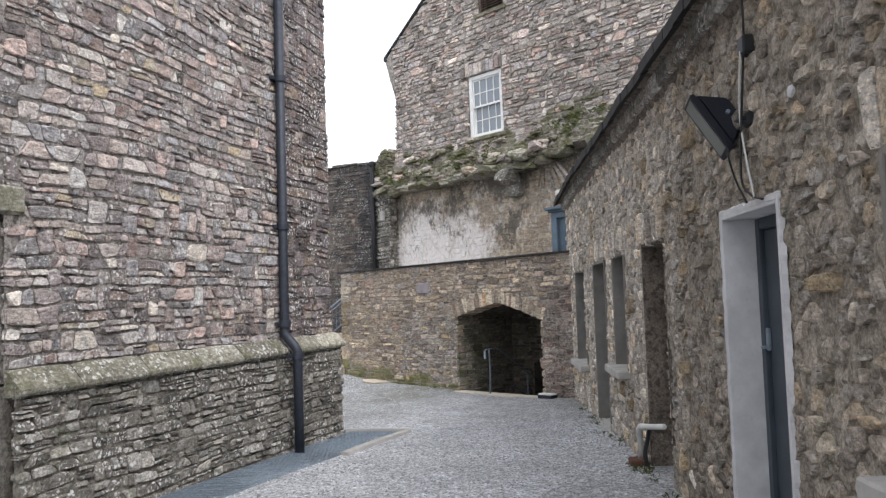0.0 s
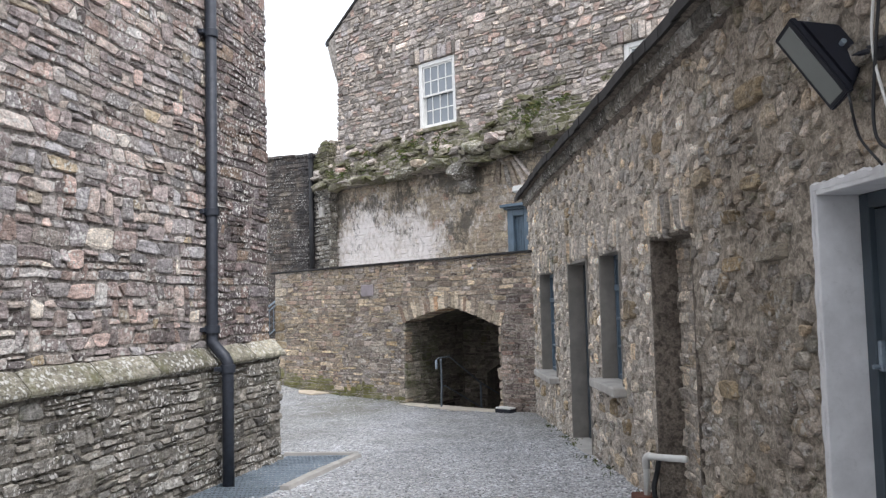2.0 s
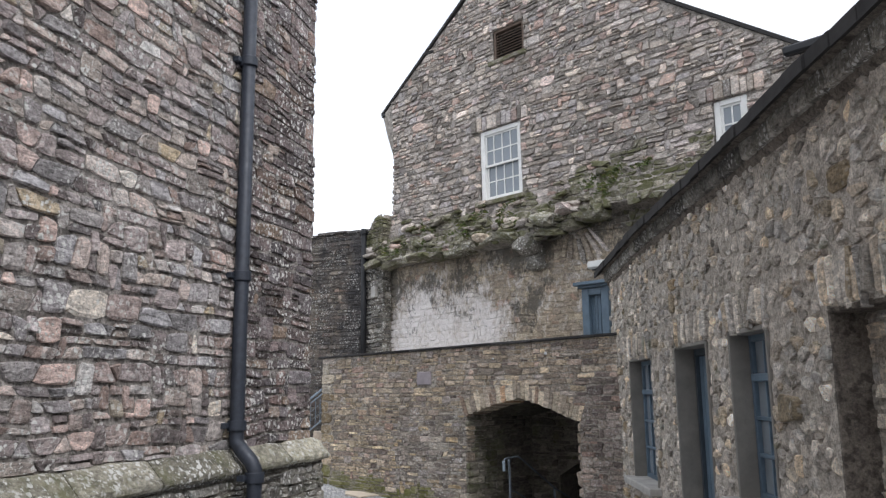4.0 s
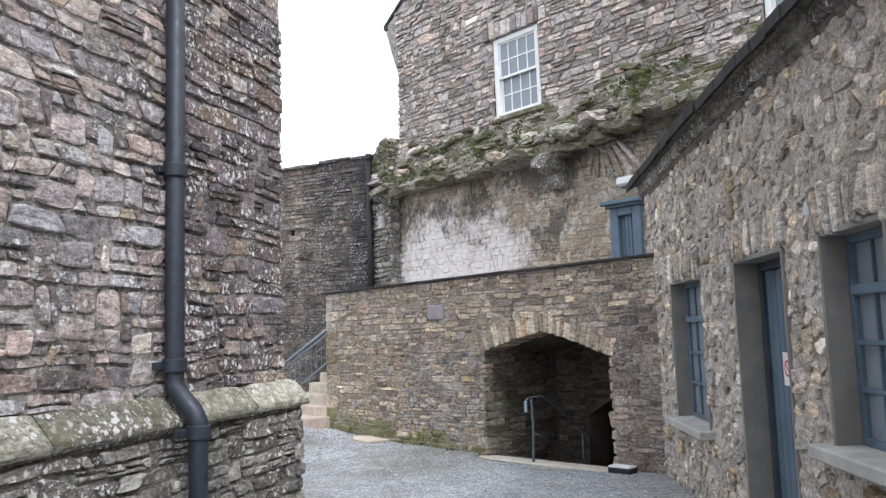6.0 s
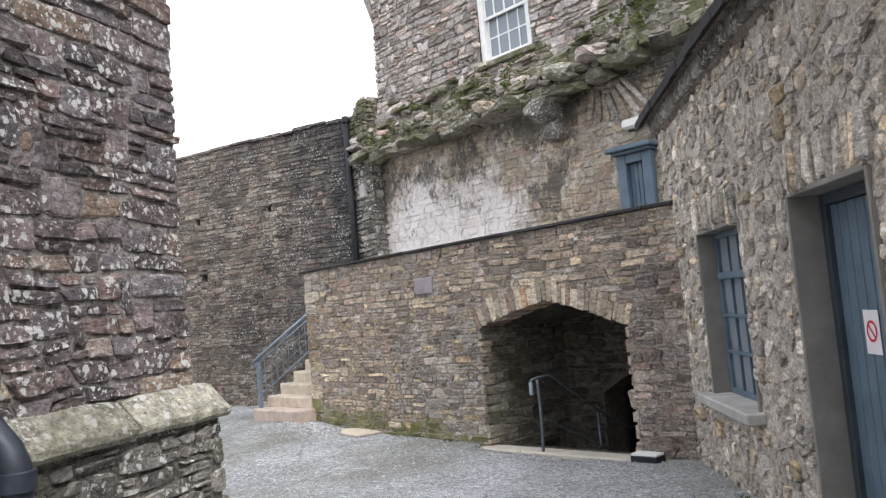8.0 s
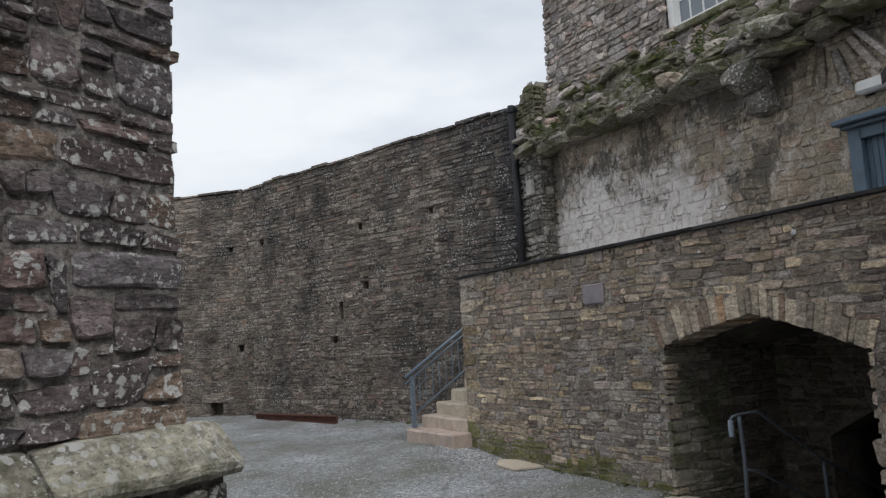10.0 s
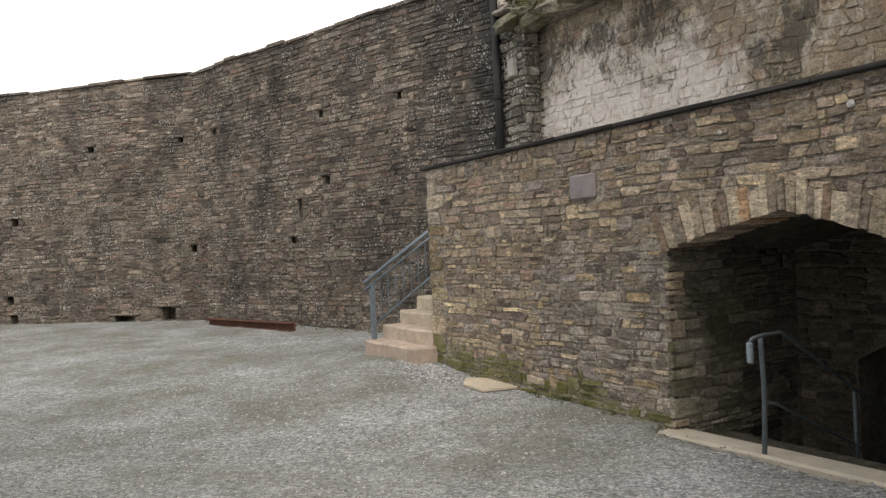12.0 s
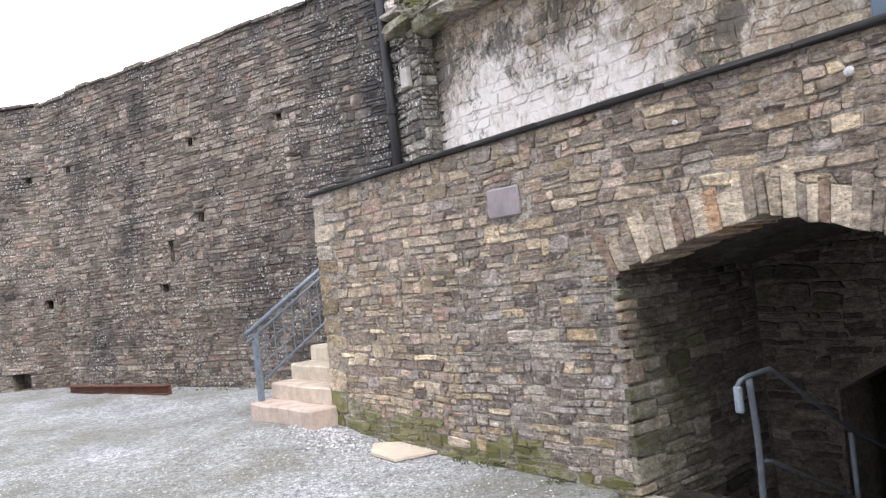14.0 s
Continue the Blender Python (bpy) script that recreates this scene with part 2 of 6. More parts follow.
STONE_PL = stone_mat("slate_rubble_pale", [(0.0, (0.24, 0.20, 0.18)), (0.3, (0.33, 0.28, 0.24)), (0.6, (0.40, 0.35, 0.29)), (0.8, (0.31, 0.27, 0.26)), (0.9, (0.44, 0.33, 0.20)), (1.0, (0.50, 0.46, 0.41))], lichen=0.7, gain=1.15)
STONE_PM = stone_mat("rubble_base_mossy", [(0.0, (0.19, 0.17, 0.14)), (0.6, (0.27, 0.245, 0.195)), (1.0, (0.33, 0.30, 0.23))], lichen=0.3, moss=1.8, moss_col=(0.17, 0.17, 0.045), gain=1.2)
MORTAR_L = mortar_mat("mortar_grey_brown", (0.38, 0.35, 0.322), (0.16, 0.143, 0.13), 0.75)
# plinth mortar darkened so that its colour carries the joints' shade
MORTAR_LP = mortar_mat("mortar_dark_joint_shade", (0.27, 0.25, 0.215), (0.11, 0.10, 0.085), 0.6)
MORTAR_R = mortar_mat("mortar_tan_render", (0.60, 0.54, 0.47), (0.36, 0.32, 0.275), 0.5)
MORTAR_RB = mortar_mat("mortar_brown_earth", (0.45, 0.395, 0.33), (0.25, 0.215, 0.175), 0.6)
MORTAR_P = mortar_mat("mortar_brown", (0.52, 0.475, 0.42), (0.20, 0.172, 0.145), 0.6)
MORTAR_C = stone_mat("mortar_pale_weathered", [(0.0, (0.22, 0.192, 0.16)), (1.0, (0.24, 0.21, 0.175))], damp=0.7, leak=(-3.2, -6.8))
MORTAR_G = mortar_mat("mortar_upper", (0.42, 0.385, 0.345), (0.20, 0.18, 0.16), 0.6)
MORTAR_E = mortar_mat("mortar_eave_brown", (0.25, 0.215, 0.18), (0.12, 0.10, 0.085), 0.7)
# passage mortar with the inner shade put into its colour
MORTAR_T = mortar_mat("mortar_tunnel_shaded", (0.22, 0.196, 0.165), (0.13, 0.113, 0.097))
BLUE = painted("paint_slate_blue", (0.115, 0.165, 0.215), 0.45)
BLUE_D = painted("paint_dark_blue_grey", (0.055, 0.072, 0.088), 0.4)
WHITE = painted("paint_white", (0.78, 0.78, 0.76), 0.45, 0.12, 0.3)
PLASTER = painted("plaster_white_reveal", (0.62, 0.62, 0.63), 0.85, 0.2, 0.35)
PLAQUE = painted("slate_purple_grey", (0.30, 0.265, 0.28), 0.85, 0.3, 0.5)
CEMENT = painted("cement_grey_reveal", (0.23, 0.215, 0.195), 0.9, 0.25, 0.4)
SILL = painted("sill_concrete", (0.43, 0.415, 0.39), 0.9, 0.25, 0.5)
KERB = painted("kerb_concrete_pale", (0.55, 0.505, 0.43), 0.9, 0.2, 0.5)
IRON = metal_mat("cast_iron_blue_black", (0.032, 0.038, 0.052), 0.5, 0.2)
# black plastic, and the sheets that stand in for unlit insides
BLACK = painted("black_plastic_and_shade", (0.022, 0.023, 0.026), 0.5, 0.2, 0.3)
LAMP_B = painted("lamp_blue_black", (0.018, 0.020, 0.028), 0.4, 0.2, 0.3)
RAIL_B = metal_mat("painted_rail_slate", (0.17, 0.215, 0.265), 0.5, 0.3)
# galvanised steel darkened to paint the archway's shade on the rail
RAIL_D = metal_mat("shaded_galvanised_rail", (0.115, 0.135, 0.16), 0.55, 0.35)
GALV = metal_mat("galvanised_steel", (0.30, 0.36, 0.42), 0.5, 0.55)
RUST = painted("rusted_steel", (0.125, 0.058, 0.043), 0.9, 0.35, 0.6)
SLATE = painted("roof_slate", (0.042, 0.04, 0.04), 0.95, 0.35, 0.5)
LOUVRE = painted("louvre_brown_wood", (0.13, 0.095, 0.075), 0.9, 0.3, 0.5)
PVC = painted("white_plastic_pipe", (0.72, 0.72, 0.70), 0.4, 0.1, 0.3)
CABLE_W = painted("cable_white", (0.6, 0.6, 0.58), 0.6, 0.1, 0.2)
RED = painted("sign_red", (0.62, 0.03, 0.06), 0.4, 0.05, 0.1)
PINK = painted("sign_white_vinyl", (0.80, 0.76, 0.77), 0.4, 0.05, 0.1)
def dressed_mat():
    k = Mat("step_sandstone")
    c = k.ramp(k.rand(), [(0.0, (0.52, 0.42, 0.36)), (0.5, (0.60, 0.51, 0.42)), (1.0, (0.65, 0.58, 0.46))])
    c = k.mix(1.0, c, k.ramp(k.noise(6.0, 7.0, 0.7), [(0.34, 0.7), (0.66, 1.12)]), "MULTIPLY")
    return k.done(c, 0.9, k.bump(k.noise(60.0, 5.0, 0.7), 0.4, 0.006))


STONE_S = dressed_mat()
PLY = painted("plywood_board", (0.60, 0.52, 0.42), 0.8, 0.2, 0.4)
LAMPGLASS = painted("lamp_glass_grey", (0.20, 0.215, 0.205), 0.2, 0.08, 0.15)


def whitewash_mat():
    """Tan rubble with the last of a lime coat on it: thick on one bay, flaked elsewhere, black algae above."""
    k = Mat("rubble_whitewashed")
    c = k.ramp(k.rand(), [(0.0, (0.27, 0.225, 0.18)), (0.3, (0.42, 0.35, 0.265)), (0.6, (0.36, 0.315, 0.265)), (0.85, (0.52, 0.44, 0.325)), (1.0, (0.36, 0.25, 0.19))])
    c = k.mix(1.0, c, k.ramp(k.noise(48.0, 6.0, 0.72), [(0.34, 0.6), (0.66, 1.35)]), "MULTIPLY")
    c = k.mix(1.0, c, k.ramp(k.noise(10.0, 6.0, 0.7, k.scaled(1, 1, 2.2)), [(0.3, 0.6), (0.7, 1.3)]), "MULTIPLY")
    along = k.n.new("ShaderNodeVectorMath")
    along.operation = "DOT_PRODUCT"
    along.inputs[1].default_value = (0.7304, -0.683, 0)
    k.l.new(k.pos.outputs["Position"], along.inputs[0])
    u = k.maths("SUBTRACT", along.outputs["Value"], -15.83)
    bay = k.maths("ADD", k.maths("POWER", k.maths("ABSOLUTE", k.maths("DIVIDE", k.maths("SUBTRACT", u, 1.35), 2.3)), 2.0), k.maths("POWER", k.maths("ABSOLUTE", k.maths("DIVIDE", k.maths("SUBTRACT", k.height(), 2.3), 1.2)), 2.0))
    drip = k.scaled(1.0, 1.0, 0.55)
    flake = k.maths("ADD", k.maths("MULTIPLY", k.noise(1.5, 5.0, 0.6), 0.6), k.maths("MULTIPLY", k.noise(11.0, 8.0, 0.8, drip), 0.85))
    flake = k.maths("SUBTRACT", flake, k.maths("MULTIPLY", k.maths("MINIMUM", bay, 1.6), 0.17))
    c = k.mix(k.ramp(flake, [(0.47, 0.0), (0.58, 0.55), (0.68, 0.95)]), c, (0.80, 0.76, 0.74))
    soot = k.maths("ADD", k.maths("ADD", k.noise(1.3, 5.0, 0.6), k.maths("MULTIPLY", k.noise(16.0, 8.0, 0.8, drip), 0.75)), k.maths("MULTIPLY", k.maths("SUBTRACT", k.height(), 3.2), 0.13))
    c = k.mix(k.ramp(soot, [(0.92, 0.0), (1.02, 0.8)]), c, (0.085, 0.08, 0.07))
    nrm = k.bump(k.noise(24.0, 6.0, 0.7), 0.9, 0.02)
    return k.done(c, 0.92, nrm)


STONE_W = whitewash_mat()


def glass_mat():
    k = Mat("window_glass")
    k.b.inputs["Transmission Weight"].default_value = 0.35
    k.b.inputs["IOR"].default_value = 1.5
    return k.done((0.34, 0.38, 0.42), 0.06, k.bump(k.noise(3.0, 2.0), 0.08, 0.01))


GLASS = glass_mat()


def gravel_mat():
    k = Mat("gravel_grey")
    cell = k.cells(62.0, "F1", "Color")
    c = k.ramp(cell, [(0.05, (0.15, 0.156, 0.166)), (0.35, (0.33, 0.341, 0.362)), (0.7, (0.47, 0.482, 0.503)), (0.95, (0.70, 0.70, 0.705))])
    c = k.mix(1.0, c, k.ramp(k.noise(17.0, 5.0, 0.7), [(0.33, 0.55), (0.5, 1.0), (0.66, 1.4)]), "MULTIPLY")
    c = k.mix(1.0, c, k.ramp(k.noise(1.1, 8.0, 0.72), [(0.34, 0.78), (0.62, 1.18)]), "MULTIPLY")
    sep = k.n.new("ShaderNodeSeparateXYZ")
    k.l.new(k.pos.outputs["Position"], sep.inputs[0])
    yard = k.ramp(k.maths("DIVIDE", sep.outputs["Y"], 20.0), [(0.5, 0.15), (0.78, 1.0)])
    c = k.mix(k.maths("MULTIPLY", yard, k.ramp(k.noise(0.8, 8.0, 0.72), [(0.40, 0.05), (0.62, 0.68)])), c, (0.175, 0.175, 0.125))
    c = k.mix(1.0, c, k.ramp(k.maths("DIVIDE", sep.outputs["Y"], 20.0), [(0.45, 1.18), (0.75, 0.95)]), "MULTIPLY")
    nrm = k.bump(k.cells(62.0), 1.0, 0.016)
    nrm = k.bump(k.noise(9.0, 5.0, 0.65), 0.7, 0.03, nrm)
    return k.done(c, 0.9, nrm)


GRAVEL = gravel_mat()


def pebble_mat():
    k = Mat("gravel_chips")
    c = k.ramp(k.rand(), [(0.0, (0.18, 0.18, 0.19)), (0.4, (0.36, 0.365, 0.375)), (0.8, (0.50, 0.50, 0.51)), (1.0, (0.66, 0.65, 0.63))])
    return k.done(c, 0.9, k.bump(k.noise(150.0, 3.0), 0.4, 0.003))


CHIPS = pebble_mat()


# ---- mesh helpers ----
def link_mesh(name, verts, faces, material, parent=None):
    me = bpy.data.meshes.new(name)
    me.from_pydata([tuple(v) for v in verts], [], faces)
    me.materials.append(material)
    ob = new(name, me)
    ob.parent = parent
    return ob


def part(name, bm, material, parent, label="", smooth=False):
    me = bpy.data.meshes.new(name)
    if smooth:
        for f in bm.faces:
            f.smooth = True
    bm.to_mesh(me)
    bm.free()
    me.materials.append(material)
    ob = new(name, me)
    ob.parent = parent
    return tagged(ob, label)


def thing(name, label, category, group="", kind=""):
    return tagged(new(name), label, category, group, kind)


class Face:
    """A vertical plane: origin on the ground plan, u along it, d out of it, z up."""

    def __init__(self, ox, oy, ux, uy, nx, ny):
        s = math.hypot(ux, uy)
        self.o, self.u = Vector((ox, oy, 0)), Vector((ux / s, uy / s, 0))
        n = Vector((-uy / s, ux / s, 0))
        self.n = n if n.x * nx + n.y * ny > 0 else -n
        self.flip = self.u.cross(Vector((0, 0, 1))).dot(self.n) < 0

    def at(self, u, d, z):
        return self.o + self.u * u + self.n * d + Vector((0, 0, z))

    def many(self, a):
        a = np.asarray(a, float)
        return np.array(self.o) + a[:, :1] * np.array(self.u) + a[:, 1:2] * np.array(self.n) + a[:, 2:3] * np.array((0, 0, 1.0))

    def matrix(self, u=0, d=0, z=0):
        m = Matrix((self.u, -self.n, (0, 0, 1))).transposed().to_4x4()
        m.translation = self.at(u, d, z)
        return m


FL = Face(-2.012, 10.14, -0.239, -0.971, 1, 0)      # tall house beside the lane
FR = Face(1.314, 14.46, 0.0165, -1, -1, 0)        # low outhouse
FP = Face(-3.57, 18.42, 0.755, -0.656, -1, -1)    # terrace wall with the archway
FG = Face(-2.6, 20.4, 0.7304, -0.683, -1, -1)     # gabled house
FC = Face(-2.9, 20.36, -0.9107, 0.4131, -1, -1)   # curtain wall
FC2 = Face(-10.4, 23.76, -1, -0.03, 0, -1)        # curtain wall past the bend


def ground_z(x, y):
    pts = ((-30, 0.1), (0.5, 0.0), (6, -0.1), (11, -0.26), (15, -0.42), (19, -0.3), (23, -0.22), (60, -0.2))
    z = pts[-1][1]
    for (a, za), (b, zb) in zip(pts, pts[1:]):
        if y <= b:
            t = max(0.0, min(1.0, (y - a) / (b - a)))
            z = za + (zb - za) * t
            break
    z += 0.10 * math.exp(-((x + 4.0) ** 2 + (y - 18.5) ** 2) / 1.3)  # gravel heaped by the steps
    z += 0.022 * noise.noise(Vector((x * 0.55, y * 0.55, 3.1))) + 0.006 * noise.noise(Vector((x * 2.7, y * 2.7, 8.0)))
    return z


def box_bm(bm, u0, u1, d0, d1, z0, z1, face=None, bevel=0.0):
    """Adds a box, in a face's u, d, z if one is given, with bevelled edges."""
    at = face.at if face else (lambda a, b, c: Vector((a, b, c)))
    vs = [bm.verts.new(at(u, d, z)) for u in (u0, u1) for d in (d0, d1) for z in (z0, z1)]
    fs = [bm.faces.new([vs[i] for i in q]) for q in ((0, 1, 3, 2), (4, 6, 7, 5), (0, 4, 5, 1), (2, 3, 7, 6), (0, 2, 6, 4), (1, 5, 7, 3))]
    bmesh.ops.recalc_face_normals(bm, faces=fs)
    if bevel:
        bmesh.ops.bevel(bm, geom=list({e for f in fs for e in f.edges}), offset=bevel, segments=1, affect="EDGES")
    return bm


def box(u0, u1, d0, d1, z0, z1, face=None, bevel=0.0):
    return box_bm(bmesh.new(), u0, u1, d0, d1, z0, z1, face, bevel)


def tube(points, radius, segs=8):
    """A bent pipe along points."""
    bm = bmesh.new()
    pts = [Vector(p) for p in points]
    rings = []
    side = None
    for i, p in enumerate(pts):
        a = pts[max(0, i - 1)]
        b = pts[min(len(pts) - 1, i + 1)]
        t = (b - a).normalized()
        if side is None:
            side = t.cross(Vector((0.31, 0.2, 1)) if abs(t.z) < 0.9 else Vector((1, 0.2, 0))).normalized()
        side = (side - t * side.dot(t)).normalized()
        up = t.cross(side)
        rings.append([bm.verts.new(p + (side * math.cos(k * math.tau / segs) + up * math.sin(k * math.tau / segs)) * radius) for k in range(segs)])
    for r0, r1 in zip(rings, rings[1:]):
        for k in range(segs):
            bm.faces.new((r0[k], r0[(k + 1) % segs], r1[(k + 1) % segs], r1[k]))
    bm.faces.new(rings[0][::-1])
    bm.faces.new(rings[-1])
    bmesh.ops.recalc_face_normals(bm, faces=bm.faces[:])
    return bm


def smooth_line(points, steps=6):
    """Catmull-Rom through points."""
    p = [Vector(q) for q in points]
    p = [p[0] * 2 - p[1], *p, p[-1] * 2 - p[-2]]
    out = []
    for a, b, c, d in zip(p, p[1:], p[2:], p[3:]):
        for k in range(steps):
            t = k / steps
            out.append(0.5 * (2 * b + (c - a) * t + (2 * a - 5 * b + 4 * c - d) * t * t + (3 * b - a - 3 * c + d) * t ** 3))
    out.append(p[-2])
    return out


# ---- masonry ----
rng = random.Random(7)


def cut_plane(poly, nx, ny, c):
    """Keeps the part of a polygon where nx * x + ny * y <= c."""
    out = []
    px, py = poly[-1]
    pd = nx * px + ny * py - c
    for x, y in poly:
        d = nx * x + ny * y - c
        if (d <= 0) != (pd <= 0):
            t = pd / (pd - d)
            out.append((px + (x - px) * t, py + (y - py) * t))
        if d <= 0:
            out.append((x, y))
        px, py, pd = x, y, d
    return out


def worn(poly, bite):
    """Cuts the corners of an outline and drops points that nearly meet."""
    out = []
    for (ax, ay), (bx, by) in zip(poly, poly[1:] + poly[:1]):
        for t in (bite, 1 - bite):
            p = (ax + (bx - ax) * t, ay + (by - ay) * t)
            if not out or math.hypot(p[0] - out[-1][0], p[1] - out[-1][1]) > 0.006:
                out.append(p)
    if len(out) > 3 and math.hypot(out[0][0] - out[-1][0], out[0][1] - out[-1][1]) < 0.006:
        out.pop()
    return out


def slab(u, z, w, h, r, lean=0.0):
    """The outline of one squared stone."""
    j = min(w, h) * 0.12
    q = [(u + x * w / 2 + r.uniform(-j, j) + lean * y * h / 2, z + y * h / 2 + r.uniform(-j, j)) for x, y in ((-1, -1), (1, -1), (1, 1), (-1, 1))]
    return worn(q, 0.16)


def trimmed(poly, open_at):
    """Draws an outline in from the openings; none if too little is left."""
    cx, cz = sum(p for p, q in poly) / len(poly), sum(q for p, q in poly) / len(poly)
    if open_at(cx, cz):
        return None
    fit = []
    for p, q in poly:
        t = 1.0
        while t > 0.1 and open_at(cx + (p - cx) * t, cz + (q - cz) * t):
            t -= 0.1
        fit.append((cx + (p - cx) * t, cz + (q - cz) * t))
    if max(p for p, q in fit) - min(p for p, q in fit) > 0.03 and max(q for p, q in fit) - min(q for p, q in fit) > 0.012:
        return fit
    return None


def rubble(u0, u1, z0, z1, wide, high, joint, open_at, r, jig=0.3, ragged=0.0, long_at=None, rise=0.15, split=0.2):
    """Outlines of coursed rubble: wandering beds of uneven flat stones, some split, some rising through two beds, with none where open_at(u, z)."""
    quads = []

    def cell(ua, ub, za, zb, sa, sb):
        """One stone, or two or three thin ones in its place; sa and sb slant its ends."""
        w, h = ub - ua, zb - za
        if h > 0.9 * high and r.random() < split and w > 1.2 * h:
            m = za + h * r.uniform(0.32, 0.68)
            cell(ua, ub, za, m, sa * 0.5, sb * 0.5)
            if w > 1.3 * wide:
                x = ua + w * r.uniform(0.35, 0.65)
                cell(ua, x, m, zb, sa * 0.5, 0.0)
                cell(x, ub, m, zb, 0.0, sb * 0.5)
            else:
                cell(ua, ub, m, zb, sa * 0.5, sb * 0.5)
        else:
            quads.append((ua, ub, za, zb, sa, sb))

    z, up = z0, high
    held = []
    while z < z1 - 0.2 * high:
        h = min(up, z1 - z)
        up = high * r.choice((0.6, 0.75, 0.9, 1.1, 1.3, 1.5))
        spans, u = [], u0
        for a, b in sorted(held):
            if a > u:
                spans.append((u, a))
            u = max(u, b)
        spans.append((u, u1))
        held = []
        for a, b in spans:
            if b - a < 0.02:
                continue
            u, slant = a, 0.0
            while u < b - 0.004:
                w = wide * r.choice((0.4, 0.55, 0.75, 0.9, 1.1, 1.4, 1.8)) * (h / high) ** 0.35 * (long_at(u, z) if long_at else 1.0)
                if b - u - w < 0.35 * wide:
                    w = b - u
                tail = 0.0 if u + w > b - 0.004 else r.uniform(-1, 1) * jig * h
                if r.random() < rise and z + h + up < z1 and h + up < 2.3 * high:
                    quads.append((u, u + w, z, z + h + up, slant, tail))
                    held.append((u, u + w))
                else:
                    cell(u, u + w, z, z + h, slant, tail)
                u += w
                slant = tail
        z += h
    out = []
    seed = wide * 37
    for ua, ub, za, zb, sa, sb in quads:
        g = joint * r.uniform(0.3, 0.7)
        h = zb - za
        ya, yb = za + g, zb - g
        xa, xb = ua + g, ub - g
        if ua <= u0 + 0.004:
            xa -= r.uniform(0, ragged)
        if yb - ya < 0.01 or xb - xa < 0.02:
            continue
        j = min(0.008 + 0.06 * jig, 0.16) * h
        n = max(1, min(4, int((xb - xa) / max(0.05, 1.2 * h))))
        low = [(xa - sa / 2 + (xb - sb / 2 - xa + sa / 2) * k / n, ya + r.uniform(-0.4, 1.0) * j) for k in range(n + 1)]
        top = [(xb + sb / 2 + (xa + sa / 2 - xb - sb / 2) * k / n, yb + r.uniform(-1.0, 0.4) * j) for k in range(n + 1)]
        drop = r.uniform(0, 0.35) * jig * h
        if r.random() < 0.5:
            top[0] = (top[0][0], top[0][1] - drop)
        else:
            top[-1] = (top[-1][0], top[-1][1] - drop)
        ends = [(xb + r.uniform(-1, 1) * j, (ya + yb) / 2)]
        poly = worn(low + ends + top + [(xa + r.uniform(-1, 1) * j, (ya + yb) / 2)], r.uniform(0.14, 0.26))
        bent = []
        for p, q in poly:
            v = Vector((p * 0.7, q * 0.7, seed))
            bent.append((p + 0.25 * high * noise.noise(v * 4.1) * (p > u0 + 0.05), q + 0.4 * high * noise.noise(v) + min(jig, 0.5) * 0.45 * high * noise.noise(v * 4.7)))
        poly = trimmed(bent, lambda u, z: open_at(u, z) or z < z0 - 0.03 or z > z1 + 0.02) if len(bent) > 3 else None
        if poly:
            out.append(poly)
    return out


def fieldstones(u0, u1, z0, z1, wide, high, joint, open_at, r, jig=0.3, flat=0.85, skip=0.06):
    """Outlines of roundish stones that fit each other, a joint apart, with none where open_at(u, z)."""
    k = flat * wide / high
    sites = []
    z = z0 - 0.5 * high
    while z < z1 + high:
        h = high * r.uniform(0.55, 1.5)
        u = u0 - wide * r.random()
        while u < u1 + wide:
            w = wide * r.choice((0.45, 0.6, 0.8, 1.0, 1.2, 1.5, 1.9)) * (h / high) ** 0.4
            zz = z + h / 2 + h * r.uniform(-jig, jig) + 0.5 * high * noise.noise(Vector((u * 0.8, z * 0.8, wide * 40)))
            if r.random() > skip:
                sites.append((u + w / 2, k * zz))
            u += w
        z += h
    size = 1.25 * wide
    grid = {}
    for i, (x, y) in enumerate(sites):
        grid.setdefault((int(x // size), int(y // size)), []).append(i)
    out = []
    for i, (x, y) in enumerate(sites):
        if not (u0 - 0.02 < x < u1 + 0.02 and z0 - 0.02 < y / k < z1 + 0.02) or open_at(x, y / k):
            continue
        gx, gy = int(x // size), int(y // size)
        near = sorted((math.hypot(sites[j][0] - x, sites[j][1] - y), j) for a in range(gx - 2, gx + 3) for b in range(gy - 2, gy + 3) for j in grid.get((a, b), ()) if j != i)
        poly = [(u0, k * z0), (u1, k * z0), (u1, k * z1), (u0, k * z1)]
        gap = joint * r.uniform(0.3, 0.8)
        reach = 1e9
        for d, j in near:
            if d * 0.5 > reach or d < 1e-6:
                break
            nx, ny = (sites[j][0] - x) / d, (sites[j][1] - y) / d
            poly = cut_plane(poly, nx, ny, nx * x + ny * y + d / 2 - gap * math.hypot(nx, k * ny))
            if len(poly) < 3:
                break
            reach = max(math.hypot(p - x, q - y) for p, q in poly)
        if len(poly) < 3:
            continue
        poly = worn([(p, q / k) for p, q in poly], r.uniform(0.12, 0.24))
        if len(poly) < 4:
            continue
        poly = trimmed(poly, open_at)
        if poly:
            out.append(poly)
    return out


